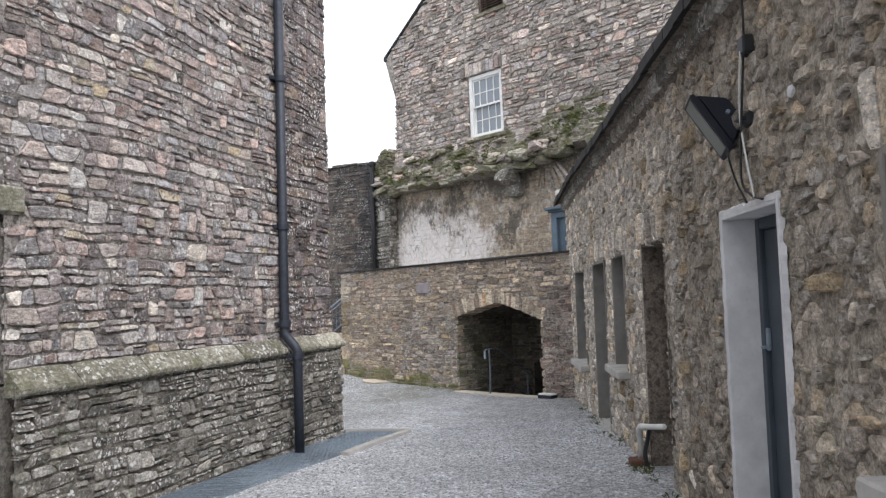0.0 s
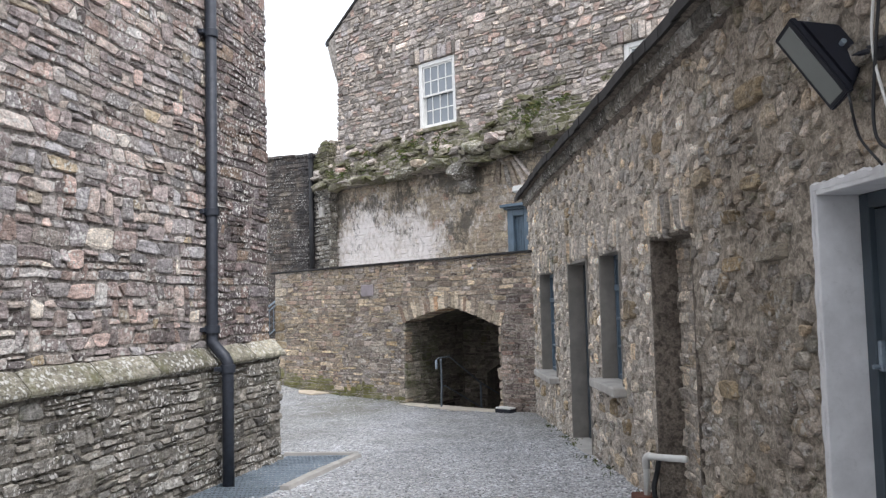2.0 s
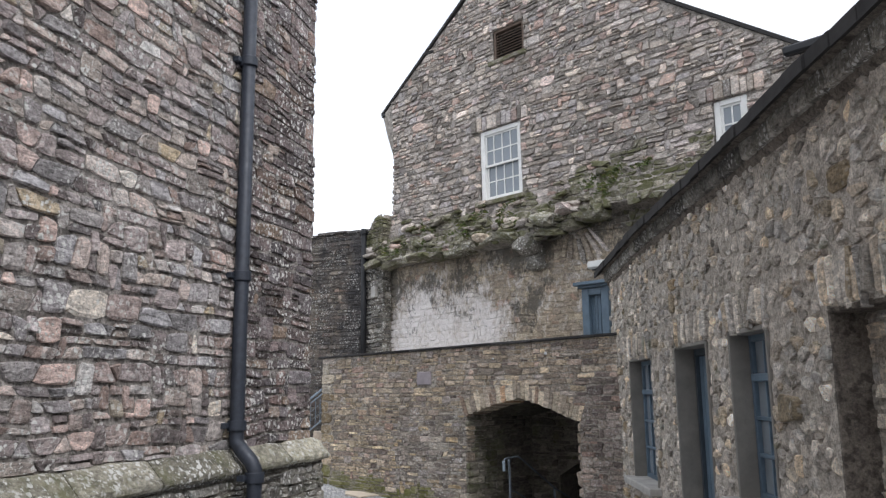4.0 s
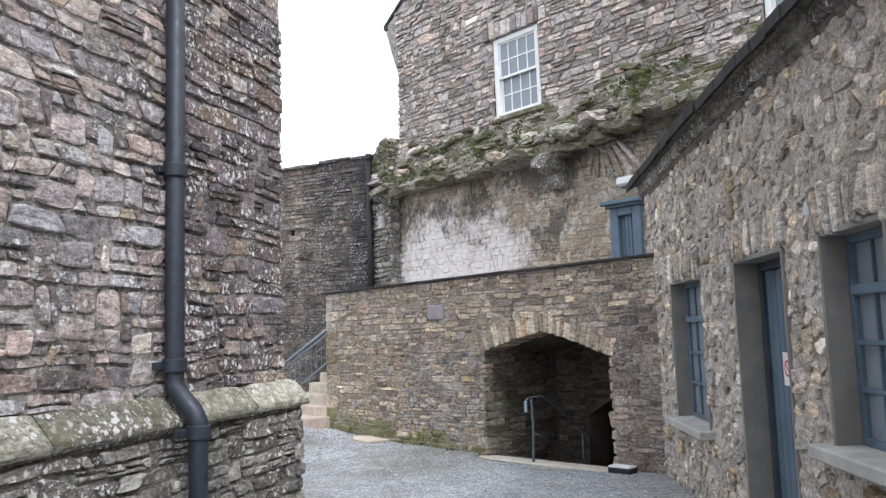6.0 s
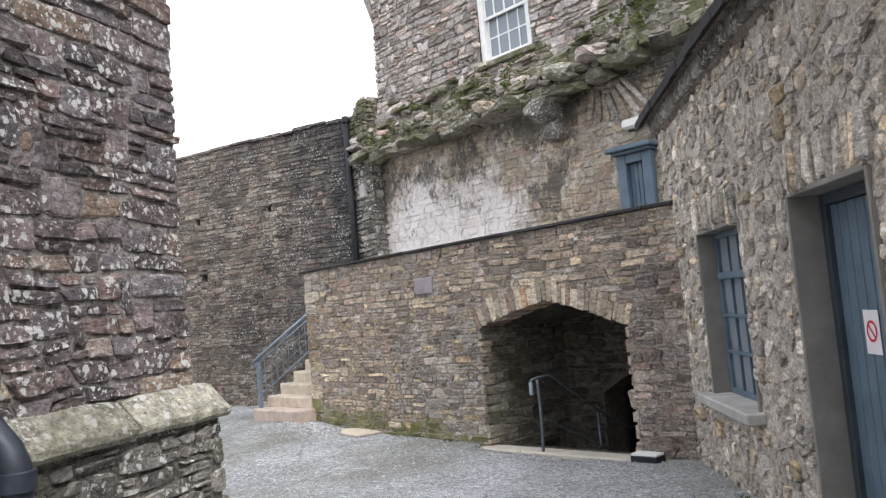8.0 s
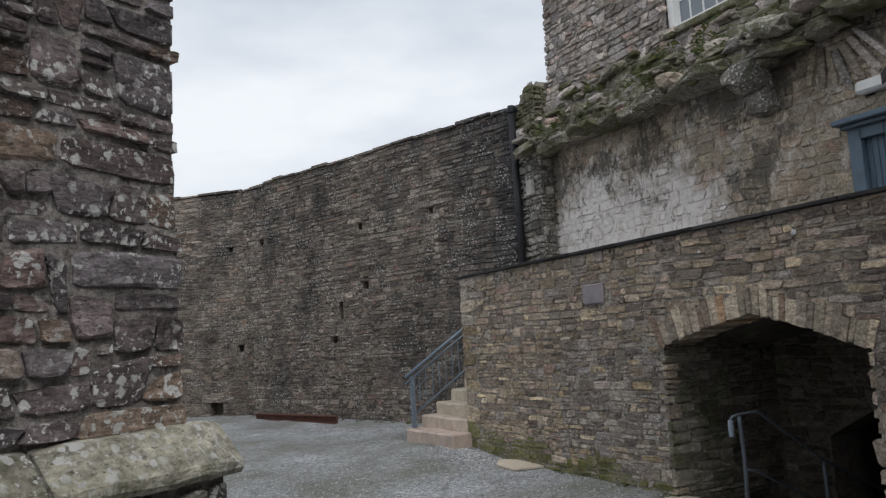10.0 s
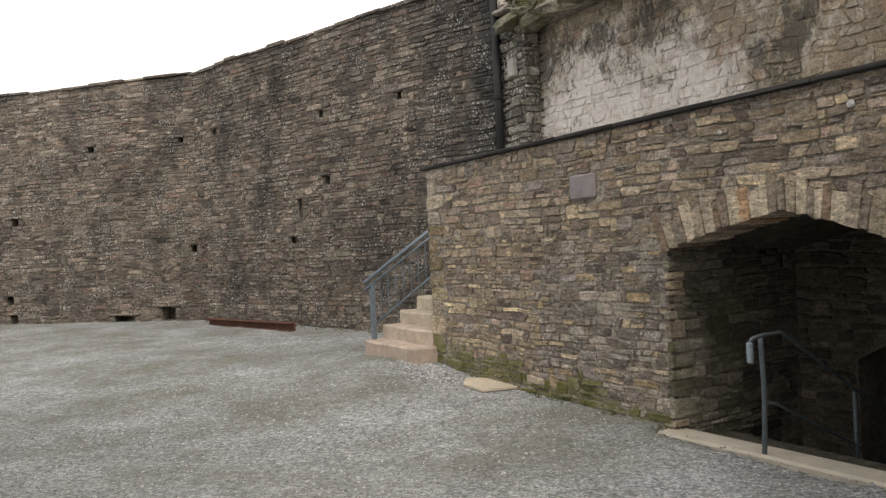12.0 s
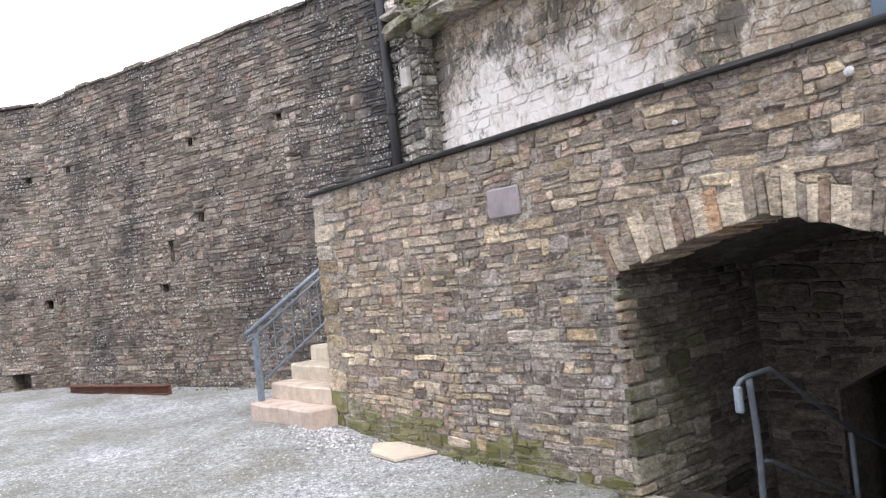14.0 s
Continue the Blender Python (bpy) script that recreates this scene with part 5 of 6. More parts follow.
def gable_roof():
    t = thing("house_roof", "dark slate roof over the gabled house", "roof", kind="structure")
    for a, b, za, zb in ((-0.10, 3.65, gable(0) - 0.07, 10.22), (3.65, 11.1, 10.22, gable(11.1))):
        bm = bmesh.new()
        q = [bm.verts.new(FG.at(u, d, z + h)) for u, z in ((a, za), (b, zb)) for d in (-8, 0.05) for h in (0.0, 0.07)]
        for f in ((0, 1, 3, 2), (4, 6, 7, 5), (0, 4, 5, 1), (2, 3, 7, 6), (0, 2, 6, 4), (1, 5, 7, 3)):
            bm.faces.new([q[i] for i in f])
        bmesh.ops.recalc_face_normals(bm, faces=bm.faces[:])
        part("roof_slope", bm, SLATE, t)
    bm = bmesh.new()
    prof = [(0.30, 6.6), (0.12, 7.05), (-0.06, 7.62), (0.06, 7.70), (0.30, 7.85)]
    q0 = [bm.verts.new(FG.at(u, 0.03, z)) for u, z in prof]
    q1 = [bm.verts.new(FG.at(u, -7, z)) for u, z in prof]
    bm.faces.new(q0)
    bm.faces.new(q1[::-1])
    for k in range(5):
        bm.faces.new((q0[k], q1[k], q1[(k + 1) % 5], q0[(k + 1) % 5]))
    bmesh.ops.recalc_face_normals(bm, faces=bm.faces[:])
    part("eave_corbel", bm, MORTAR_G, t)
    part("gutter_end", box(-0.10, 0.02, -6, 0.06, 7.58, 7.68, FG, 0.02), BLACK, t)
    part("skew_end", box(1.28, 1.66, -0.9, 0.04, 8.62, 8.70, FG, 0.012), SLATE, t)
    part("gutter_end", box(9.0, 9.6, -0.3, 0.16, 6.08, 6.22, FG, 0.03), BLACK, t)


gable_roof()


def sash_window(name, hole, cols, rows, label):
    """White sash: box frame, upper sash proud of the lower one, glazing bars, panes and a stone sill."""
    a, b, c, e = hole
    t = thing(name, label, "window", "windows", kind="structure")
    # black sheet in place of the unlit room behind the sashes
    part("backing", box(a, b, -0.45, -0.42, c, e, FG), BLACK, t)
    for x0, x1, z0, z1 in ((a, a + 0.10, c, e), (b - 0.10, b, c, e), (a + 0.10, b - 0.10, e - 0.09, e), (a + 0.10, b - 0.10, c, c + 0.07)):
        part("frame", box(x0, x1, -0.16, -0.02, z0, z1, FG, 0.008), WHITE, t)
    mid = (c + e) / 2
    for z0, z1, d in ((mid - 0.02, e - 0.09, -0.07), (c + 0.07, mid + 0.03, -0.12)):
        sash = part("sash", box(a + 0.10, b - 0.10, d - 0.02, d + 0.02, z0, z0 + 0.045, FG, 0.004), WHITE, t)
        i0, i1 = a + 0.10, b - 0.10
        for x0, x1 in ((i0, i0 + 0.035), (i1 - 0.035, i1)):
            part("stile", box(x0, x1, d - 0.02, d + 0.02, z0 + 0.045, z1, FG, 0.004), WHITE, sash)
        part("rail", box(i0 + 0.035, i1 - 0.035, d - 0.02, d + 0.02, z1 - 0.03, z1, FG, 0.004), WHITE, sash)
        for k in range(1, cols):
            u = i0 + (i1 - i0) * k / cols
            part("glazing_bar", box(u - 0.011, u + 0.011, d - 0.015, d + 0.015, z0 + 0.045, z1 - 0.03, FG), WHITE, sash)
        for k in range(1, rows):
            z = z0 + (z1 - z0) * k / rows
            part("glazing_bar", box(i0, i1, d - 0.013, d + 0.013, z - 0.011, z + 0.011, FG), WHITE, sash)
        for k in range(cols):
            for j in range(rows):
                u0, u1 = i0 + (i1 - i0) * k / cols, i0 + (i1 - i0) * (k + 1) / cols
                q0, q1 = z0 + (z1 - z0) * j / rows, z0 + (z1 - z0) * (j + 1) / rows
                part("pane", box(u0, u1, d - 0.004, d + 0.002, q0, q1, FG), GLASS, sash)
    part("sill", box(a - 0.09, b + 0.09, -0.2, 0.10, c - 0.09, c, FG, 0.015), STONE_M, t, "mossy stone sill")
    r = random.Random(int(a * 100))
    u = a - 0.2
    while u < b + 0.15:
        w = r.uniform(0.09, 0.16)
        part("lintel_stone", box(u + 0.005, u + w - 0.005, -0.3, 0.045 + r.uniform(0, 0.02), e + 0.01, e + r.uniform(0.22, 0.30), FG, 0.012), STONE_G, t)
        u += w
    return t


sash_window("window_3", G_W1, 4, 2, "white-painted sixteen-pane sash window with a mossy sill")
sash_window("window_4", G_W2, 2, 2, "small white-painted sash window high in the gabled wall")


def louvre():
    a, b, c, e = G_LV
    t = thing("louvre_vent", "brown wooden louvred vent with a mossy sill", "vent", kind="structure")
    for x0, x1, z0, z1 in ((a, a + 0.06, c, e), (b - 0.06, b, c, e), (a + 0.06, b - 0.06, e - 0.06, e), (a + 0.06, b - 0.06, c, c + 0.05)):
        part("frame", box(x0, x1, -0.15, -0.02, z0, z1, FG, 0.006), LOUVRE, t)
    # black sheet paints the dark between the slats
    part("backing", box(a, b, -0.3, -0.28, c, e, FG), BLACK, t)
    for k in range(9):
        z = c + 0.07 + k * 0.058
        bm = bmesh.new()
        q = [bm.verts.new(FG.at(u, d, z + h)) for u in (a + 0.06, b - 0.06) for d, h in ((-0.04, 0.0), (-0.035, 0.014), (-0.12, 0.055), (-0.12, 0.04))]
        for f in ((0, 1, 2, 3), (4, 7, 6, 5), (0, 4, 5, 1), (1, 5, 6, 2), (2, 6, 7, 3), (3, 7, 4, 0)):
            bm.faces.new([q[i] for i in f])
        bmesh.ops.recalc_face_normals(bm, faces=bm.faces[:])
        part("slat", bm, LOUVRE, t)
    part("sill", box(a - 0.08, b + 0.08, -0.2, 0.09, c - 0.085, c, FG, 0.012), STONE_M, t, "mossy stone sill")


louvre()


def blue_hatch():
    """Blue boarded window with a projecting cornice above the parapet."""
    t = thing("door_4", "slate-blue boarded door with a moulded cornice above the parapet", "door", kind="structure")
    a, b, c, e = G_BL
    part("frame", box(a - 0.05, a + 0.09, -0.1, 0.10, c, e, FG, 0.008), BLUE, t)
    part("frame", box(b - 0.09, b + 0.05, -0.1, 0.10, c, e, FG, 0.008), BLUE, t)
    part("frame", box(a + 0.09, b - 0.09, -0.1, 0.10, e - 0.12, e, FG, 0.008), BLUE, t)
    for k in range(4):
        u0 = a + 0.09 + (b - a - 0.18) * k / 4
        part("board", box(u0 + 0.002, u0 + (b - a - 0.18) / 4 - 0.002, -0.08, 0.02, c, e - 0.12, FG, 0.006), BLUE, t)
    bm = bmesh.new()
    box_bm(bm, a - 0.13, b + 0.13, -0.05, 0.24, 3.14, 3.20, FG, 0.012)
    part("cornice", bm, BLUE, t)
    part("cornice_bed", box(a - 0.08, b + 0.08, -0.05, 0.17, 3.10, 3.138, FG, 0.008), BLUE, t)
    w = thing("bulkhead_lamp", "white plastic bulkhead lamp fixed above the blue door", "lamp")
    part("housing", box(5.44, 5.80, 0.0, 0.14, 3.42, 3.55, FG, 0.03), WHITE, w)
    part("bracket", box(5.48, 5.58, -0.03, 0.03, 3.40, 3.42, FG, 0.004), BLACK, w)
    j = thing("junction_box", "small pale plastic box on the rubble wall", "electrical box")
    part("case", box(-0.06, 0.08, 0.28, 0.37, 3.42, 3.66, FG, 0.012), SILL, j)


blue_hatch()


def ledge():
    """Broken springing of a fallen vault: big rough slabs along the wall with a mossy slope of rubble over them."""
    t = tagged(new("ruined_ledge"), "broken mossy rubble ledge jutting from the house wall", "ledge", kind="structure")
    r = random.Random(17)

    def rock(u, d, z, su, sd, sz, mat, name="rock"):
        bm = bmesh.new()
        bmesh.ops.create_icosphere(bm, subdivisions=2, radius=1.0)
        s0 = Vector((r.uniform(0, 50), r.uniform(0, 50), 0))
        tilt = Matrix.Rotation(r.uniform(-0.25, 0.25), 3, "Y") @ Matrix.Rotation(r.uniform(-0.3, 0.15), 3, "X")
        for v in bm.verts:
            c = v.co.copy()
            m = max(abs(c.x), abs(c.y), abs(c.z))
            c = c.lerp(c / m * 0.82, 0.9)
            c *= 1 + 0.34 * noise.noise(c * 1.4 + s0) + 0.1 * noise.noise(c * 4 + s0)
            c = tilt @ Vector((c.x * su, c.y * sd, c.z * sz))
            v.co = FG.at(u + c.x, d + c.y, z + c.z)
        bmesh.ops.recalc_face_normals(bm, faces=bm.faces[:])
        part(name, bm, mat, t)

    # edge slabs
    u = -0.15
    while u < 5.7:
        w = r.uniform(0.26, 0.62)
        rock(u + w / 2, 0.24 + r.uniform(-0.06, 0.14), ledge_z(u) + 0.01 + r.uniform(-0.05, 0.06), w * 0.62, r.uniform(0.18, 0.3), r.uniform(0.05, 0.12), STONE_K if r.random() < 0.4 else STONE_M)
        u += w * 0.95
    for _ in range(60):
        u = r.uniform(-0.2, 6.1)
        f = r.random() ** 1.3
        rock(u, 0.34 * (1 - f) + 0.02, ledge_z(u) + 0.12 + 0.85 * f, r.uniform(0.08, 0.24), r.uniform(0.08, 0.15), r.uniform(0.035, 0.09), STONE_M if r.random() < 0.75 else STONE_G)
    rock(4.28, 0.22, 3.95, 0.25, 0.34, 0.20, STONE_LP, "corbel")
    rock(4.34, 0.10, 3.68, 0.20, 0.20, 0.18, STONE_LP, "corbel")
    rock(4.85, 0.44, 4.34, 0.26, 0.24, 0.13, STONE_K, "corbel")
    rock(5.25, 0.40, 4.46, 0.16, 0.2, 0.10, STONE_G, "corbel")
    rock(3.35, 0.46, 4.22, 0.17, 0.2, 0.10, STONE_V, "corbel")
    rock(2.95, 0.44, 4.12, 0.30, 0.2, 0.09, STONE_K, "corbel")
    # springers of the fallen vault, a fan of thin slabs
    fan = [slab(4.92 + 0.12 * k, 3.76 + 0.05 * abs(k - 3), 0.10, r.uniform(0.36, 0.48), r, 0.25 - 0.17 * k) for k in range(7)]
    masonry(FG, fan, lambda u, z: STONE_V if r.random() < 0.3 else STONE_G, t, 0.028, lambda u, z: GW0(u, z) + 0.022, lambda u, z: True, r)


ledge()


# ---- curtain wall ----
CW = waver(0.03, 0.6, 70.0)
c_top = lambda u: 4.96 + 0.05 * noise.noise(Vector((u * 0.7, 0, 5)))  # noqa: E731
SOCKETS = [(5.07, 1.35, 0.15, 0.13), (4.05, 2.37, 0.15, 0.15), (4.13, 3.54, 0.10, 0.12), (4.83, 1.92, 0.11, 0.34), (2.2, 3.55, 0.10, 0.11), (7.54, 3.65, 0.14, 0.12)]
SOCKETS_FAR = [(0.16, 1.30, 0.14, 0.15), (0.35, 3.6, 0.12, 0.12), (2.61, 3.57, 0.16, 0.12), (5.37, 3.54, 0.2, 0.14), (4.74, 2.08, 0.18, 0.18), (4.97, 0.32, 0.18, 0.2), (0.86, -0.06, 0.36, 0.3), (1.96, -0.16, 0.5, 0.16), (6.32, 0.14, 0.14, 0.3), (4.9, -0.12, 0.2, 0.22)]
squares = lambda rows: [(u - w / 2, u + w / 2, z - h / 2, z + h / 2) for u, z, w, h in rows]  # noqa: E731
wall_curtain = wall_body("wall_curtain", FC, 0.0, 8.3, -0.6, 5.2, 0.9, squares(SOCKETS), MORTAR_C, rougher(CW, 0.009, 7.0, 6.0), step=0.08, label="tall dark curtain wall of thin slate rubble with a pale slate coping", top=c_top)
wall_curtain_2 = wall_body("wall_curtain_far", FC2, -0.02, 20, -0.6, 5.3, 0.9, [(7.0, 8.5, -0.7, 2.2)] + squares(SOCKETS_FAR), MORTAR_C, CW, step=0.3, label="far stretch of the dark slate curtain wall", top=lambda u: c_top(8.2) + 0.02 * u / 20)


far_arch = lambda u: 1.40 + 0.62 * math.sqrt(max(0.0, 1 - ((u - 7.75) / 0.76) ** 2))  # noqa: E731
spandrel(FC2, 7.0, 8.5, far_arch, 2.2, CW, 0.9, MORTAR_C, wall_curtain_2)
voussoirs(FC2, 7.0, 8.5, 7.75, far_arch, CW, 15, (0.2, 0.26), 1.0, 0.3, STONE_P, wall_curtain_2, 8)
# added sheet behind the arch paints its dark inside
part("recess", box(6.9, 8.6, -1.0, -0.88, -0.6, 2.3, FC2), MORTAR_T, wall_curtain_2, "dark sheet closing the doorway in place of its unlit inside")


def curtain_copings():
    r = random.Random(31)
    for face, wall, end in ((FC, wall_curtain, 8.2), (FC2, wall_curtain_2, 14.0)):
        u = 0.0
        while u < end:
            w = r.uniform(0.3, 0.6)
            z = c_top(min(u, 8.2)) + r.uniform(-0.02, 0.02)
            part("coping_slate", box(u + 0.004, u + w - 0.004, -0.9, 0.05 + r.uniform(-0.02, 0.03), z - 0.02, z + r.uniform(0.02, 0.045), face, 0.008), STONE_C, wall)
            u += w


curtain_copings()
down_pipe("downpipe", FC, 0.16, 0.08, 1.2, 4.98, 0.06, "black cast-iron downpipe in the corner of the curtain wall", None, [(0.16, 0.08, 4.9), (0.16, 0.08, 3.2)], BLACK)


def putlog_holes():
    """Backs and lintels of the sockets left in the curtain wall."""
    for face, wall, rows in ((FC, wall_curtain, SOCKETS), (FC2, wall_curtain_2, SOCKETS_FAR)):
        for u, z, w, h in rows:
            part("socket_back", box(u - w / 2 - 0.004, u + w / 2 + 0.004, -0.36, -0.30, z - h / 2 - 0.004, z + h / 2 + 0.004, face), MORTAR_T, wall)
            part("socket_lintel", box(u - w * 0.8, u + w * 0.8, -0.05, 0.05, z + h / 2, z + h / 2 + 0.045, face, 0.012), STONE_C, wall)


putlog_holes()


def rusty_beam():
    t = thing("steel_beam", "rusted steel channel beam lying on the gravel by the curtain wall", "beam")
    z = ground_z(-8.5, 22.3)
    for d0, d1, z0, z1 in ((0.50, 0.53, z - 0.02, z + 0.13), (0.53, 0.62, z + 0.11, z + 0.13), (0.53, 0.62, z - 0.02, z)):
        part("flange", box(4.5, 7.2, d0, d1, z0, z1, FC, 0.004), RUST, t)


rusty_beam()


def ground_clutter():
    t = tagged(new("plywood_board"), "pale weathered board lying on the gravel by the terrace wall", "board")
    bm = bmesh.new()
    base = [(-2.66, 17.14), (-2.26, 17.37), (-2.62, 17.70), (-2.98, 17.68), (-2.93, 17.40)]
    q = [bm.verts.new((x, y, ground_z(x, y) + h)) for h in (0.008, 0.03) for x, y in base]
    for f in ((4, 3, 2, 1, 0), (5, 6, 7, 8, 9), (0, 1, 6, 5), (1, 2, 7, 6), (2, 3, 8, 7), (3, 4, 9, 8), (4, 0, 5, 9)):
        bm.faces.new([q[i] for i in f])
    bmesh.ops.recalc_face_normals(bm, faces=bm.faces[:])
    part("sheet", bm, PLY, t)
    d = thing("channel_block", "short black channel block with a pale lid by the archway", "drain block")
    g = -0.42
    part("body", box(5.86, 6.16, 0.09, 0.26, g - 0.02, g + 0.10, FP, 0.008), LAMP_B, d)
    part("lid", box(5.865, 6.155, 0.095, 0.255, g + 0.101, g + 0.125, FP, 0.006), WHITE, d, "pale lid")


ground_clutter()


def lane_fittings():
    # floodlight on the outhouse
    t = thing("floodlight", "black floodlight on a bracket on the outhouse wall", "floodlight")
    a = Vector((0.452, -0.26, -0.853)).normalized()
    n = Vector((-0.892, -0.147, -0.427))
    n = (n - a * n.dot(a)).normalized()
    b = n.cross(a)
    b = b if b.y > 0 else -b
    c = Vector((1.304, 4.875, 2.325))

    def frustum(w0, h0, d0, w1, h1, d1, mat, name, bev=0.006):
        bm = bmesh.new()
        q = [bm.verts.new(c + a * (x * w) + b * (y * h) + n * d) for w, h, d in ((w0, h0, d0), (w1, h1, d1)) for x, y in ((-1, -1), (1, -1), (1, 1), (-1, 1))]
        for f in ((3, 2, 1, 0), (4, 5, 6, 7), (0, 1, 5, 4), (1, 2, 6, 5), (2, 3, 7, 6), (3, 0, 4, 7)):
            bm.faces.new([q[i] for i in f])
        bmesh.ops.recalc_face_normals(bm, faces=bm.faces[:])
        bmesh.ops.bevel(bm, geom=bm.edges[:], offset=bev, segments=2, affect="EDGES")
        return part(name, bm, mat, t)

    frustum(0.193, 0.076, -0.03, 0.193, 0.076, 0.0, LAMP_B, "bezel")
    frustum(0.172, 0.052, 0.0, 0.172, 0.052, 0.004, LAMPGLASS, "glass", 0.0015)
    frustum(0.085, 0.066, -0.185, 0.185, 0.072, -0.031, LAMP_B, "body", 0.014)
    for s in (-0.05, 0.05):
        part("arm", tube([c - n * 0.09 + a * 0.06 + b * s, c - n * 0.16 + b * s * 0.8 + a * 0.02, Vector((1.44, 4.65 + s * 0.6, 2.32)), Vector((1.46, 4.62 + s * 0.6, 2.31))], 0.014), LAMP_B, t)
    part("pivot_bolt", tube([c - n * 0.12 - b * 0.09, c - n * 0.12 + b * 0.09], 0.012), GALV, t, "pale pivot bolt")
    part("wall_plate", box(Y0 - 4.65, Y0 - 4.57, 0.0, 0.035, 2.27, 2.35, FR, 0.008), BLACK, t)
    j = thing("cable_box", "small dark junction box on the outhouse wall", "electrical box")
    part("case", box(Y0 - 4.58, Y0 - 4.48, 0.01, 0.07, 2.63, 2.73, FR, 0.01), BLACK, j)
    w = thing("cables", "black and white cables hanging down the outhouse wall", "cable")
    y = lambda v: Y0 - v  # noqa: E731
    part("cable", tube(smooth_line([FR.at(y(4.50), 0.06, 3.05), FR.at(y(4.52), 0.05, 2.75), FR.at(y(4.60), 0.06, 2.3), FR.at(y(4.62), 0.07, 2.0), FR.at(y(4.52), 0.06, 1.9), FR.at(y(4.38), 0.05, 1.86)]), 0.0065), BLACK, w, "black cable", True)
    part("cable", tube(smooth_line([FR.at(y(4.53), 0.07, 2.65), FR.at(y(4.62), 0.06, 2.35), FR.at(y(4.56), 0.06, 2.1), FR.at(y(4.47), 0.06, 1.88)]), 0.0055), CABLE_W, w, "white cable", True)
    part("cable", tube(smooth_line([tuple(c - n * 0.06 + a * 0.17), FR.at(y(4.72), 0.10, 2.14), FR.at(y(4.74), 0.06, 2.0), FR.at(y(4.62), 0.05, 1.87)]), 0.0055), BLACK, w, "black cable", True)
    # waste pipe
    p = thing("waste_pipe", "white plastic waste pipe bent down to a gully on the gravel", "pipe")
    pts = [(1.425, 7.12, 0.30), (1.375, 7.4, 0.255), (1.345, 7.72, 0.205), (1.34, 7.79, 0.19), (1.338, 7.815, 0.15), (1.338, 7.82, -0.12)]
    part("pipe", tube(pts, 0.024, 10), PVC, p, smooth=True)
    part("elbow", tube([(1.35, 7.7, 0.208), (1.343, 7.77, 0.195), (1.338, 7.81, 0.17), (1.338, 7.82, 0.10)], 0.030, 10), PVC, p, smooth=True)
    g = thing("gully_block", "dark red-brown gully block on the gravel", "gully")
    z = ground_z(1.33, 7.84)
    part("block", box(1.24, 1.40, 7.74, 7.93, z - 0.02, z + 0.055, None, 0.01), RUST, g)
    h = thing("black_hose", "short black hose beside the white waste pipe", "hose")
    part("hose", tube(smooth_line([(1.40, 7.68, 0.19), (1.385, 7.70, 0.08), (1.36, 7.70, -0.02), (1.37, 7.69, z + 0.015)]), 0.02), BLACK, h, smooth=True)


lane_fittings()


def wall_spots():
    """Pale putty daubs on the outhouse and terrace walls."""
    for face, wall, u, z, w, h in ((FR, wall_right, Y0 - 9.55, 1.98, 0.05, 0.05), (FR, wall_right, Y0 - 4.0, 2.3, 0.03, 0.03), (FP, wall_terrace, 5.30, 1.94, 0.026, 0.026), (FP, wall_terrace, 4.3, 1.9, 0.018, 0.016)):
        bm = bmesh.new()
        bmesh.ops.create_icosphere(bm, subdivisions=2, radius=1.0)
        for v in bm.verts:
            c = v.co * (1 + 0.3 * noise.noise(v.co * 2 + Vector((u, z, 0))))
            v.co = face.at(u + c.x * w, 0.03 + c.y * 0.015, z + c.z * h)
        part("putty_daub", bm, PLASTER, wall, "white putty daub")
    part("plaque", box(2.61, 2.94, 0.0, 0.035, 1.52, 1.74, FP, 0.012), PLAQUE, wall_terrace, "smooth purple-grey slate block")


wall_spots()


def weeds():
    """Small weeds and moss tufts along the feet of the walls."""
    r = random.Random(44)
    k = Mat("weed_leaf")
    col = k.ramp(k.rand(), [(0.0, (0.045, 0.07, 0.02)), (0.6, (0.085, 0.11, 0.035)), (1.0, (0.16, 0.15, 0.07))])
    leaf = k.done(col, 0.8)
    vs, fs = [], []
    spots = [(FR, r.uniform(2, 9.5), r.uniform(0.03, 0.16)) for _ in range(36)] + [(FP, r.uniform(0.3, 3.6), r.uniform(0.03, 0.09)) for _ in range(14)] + [(FR, Y0 - 7.6 + r.uniform(-0.2, 0.2), r.uniform(0.03, 0.2)) for _ in range(10)] + [(FC, r.uniform(0.5, 8), r.uniform(0.05, 0.25)) for _ in range(50)]
    for face, u, d in spots:
        p = face.at(u, d, 0)
        z = ground_z(p.x, p.y)
        for _ in range(r.randint(5, 10)):
            a, h, w = r.uniform(0, math.tau), r.uniform(0.015, 0.05), r.uniform(0.003, 0.007)
            q = Vector((p.x + r.gauss(0, 0.03), p.y + r.gauss(0, 0.03), z))
            o = Vector((math.cos(a), math.sin(a), 0))
            s = Vector((-o.y, o.x, 0)) * w
            b = len(vs)
            vs.extend([q - s * 0.4, q + s * 0.4, q + o * h * 0.5 + s + Vector((0, 0, h * 0.7)), q + o * h + Vector((0, 0, h * 0.8)), q + o * h * 0.5 - s + Vector((0, 0, h * 0.7))])
            fs.append((b, b + 1, b + 2, b + 3, b + 4))
    ob = link_mesh("weeds", vs, fs, leaf)
    tagged(ob, "small green weeds along the feet of the walls", "weeds", kind="stuff")


weeds()


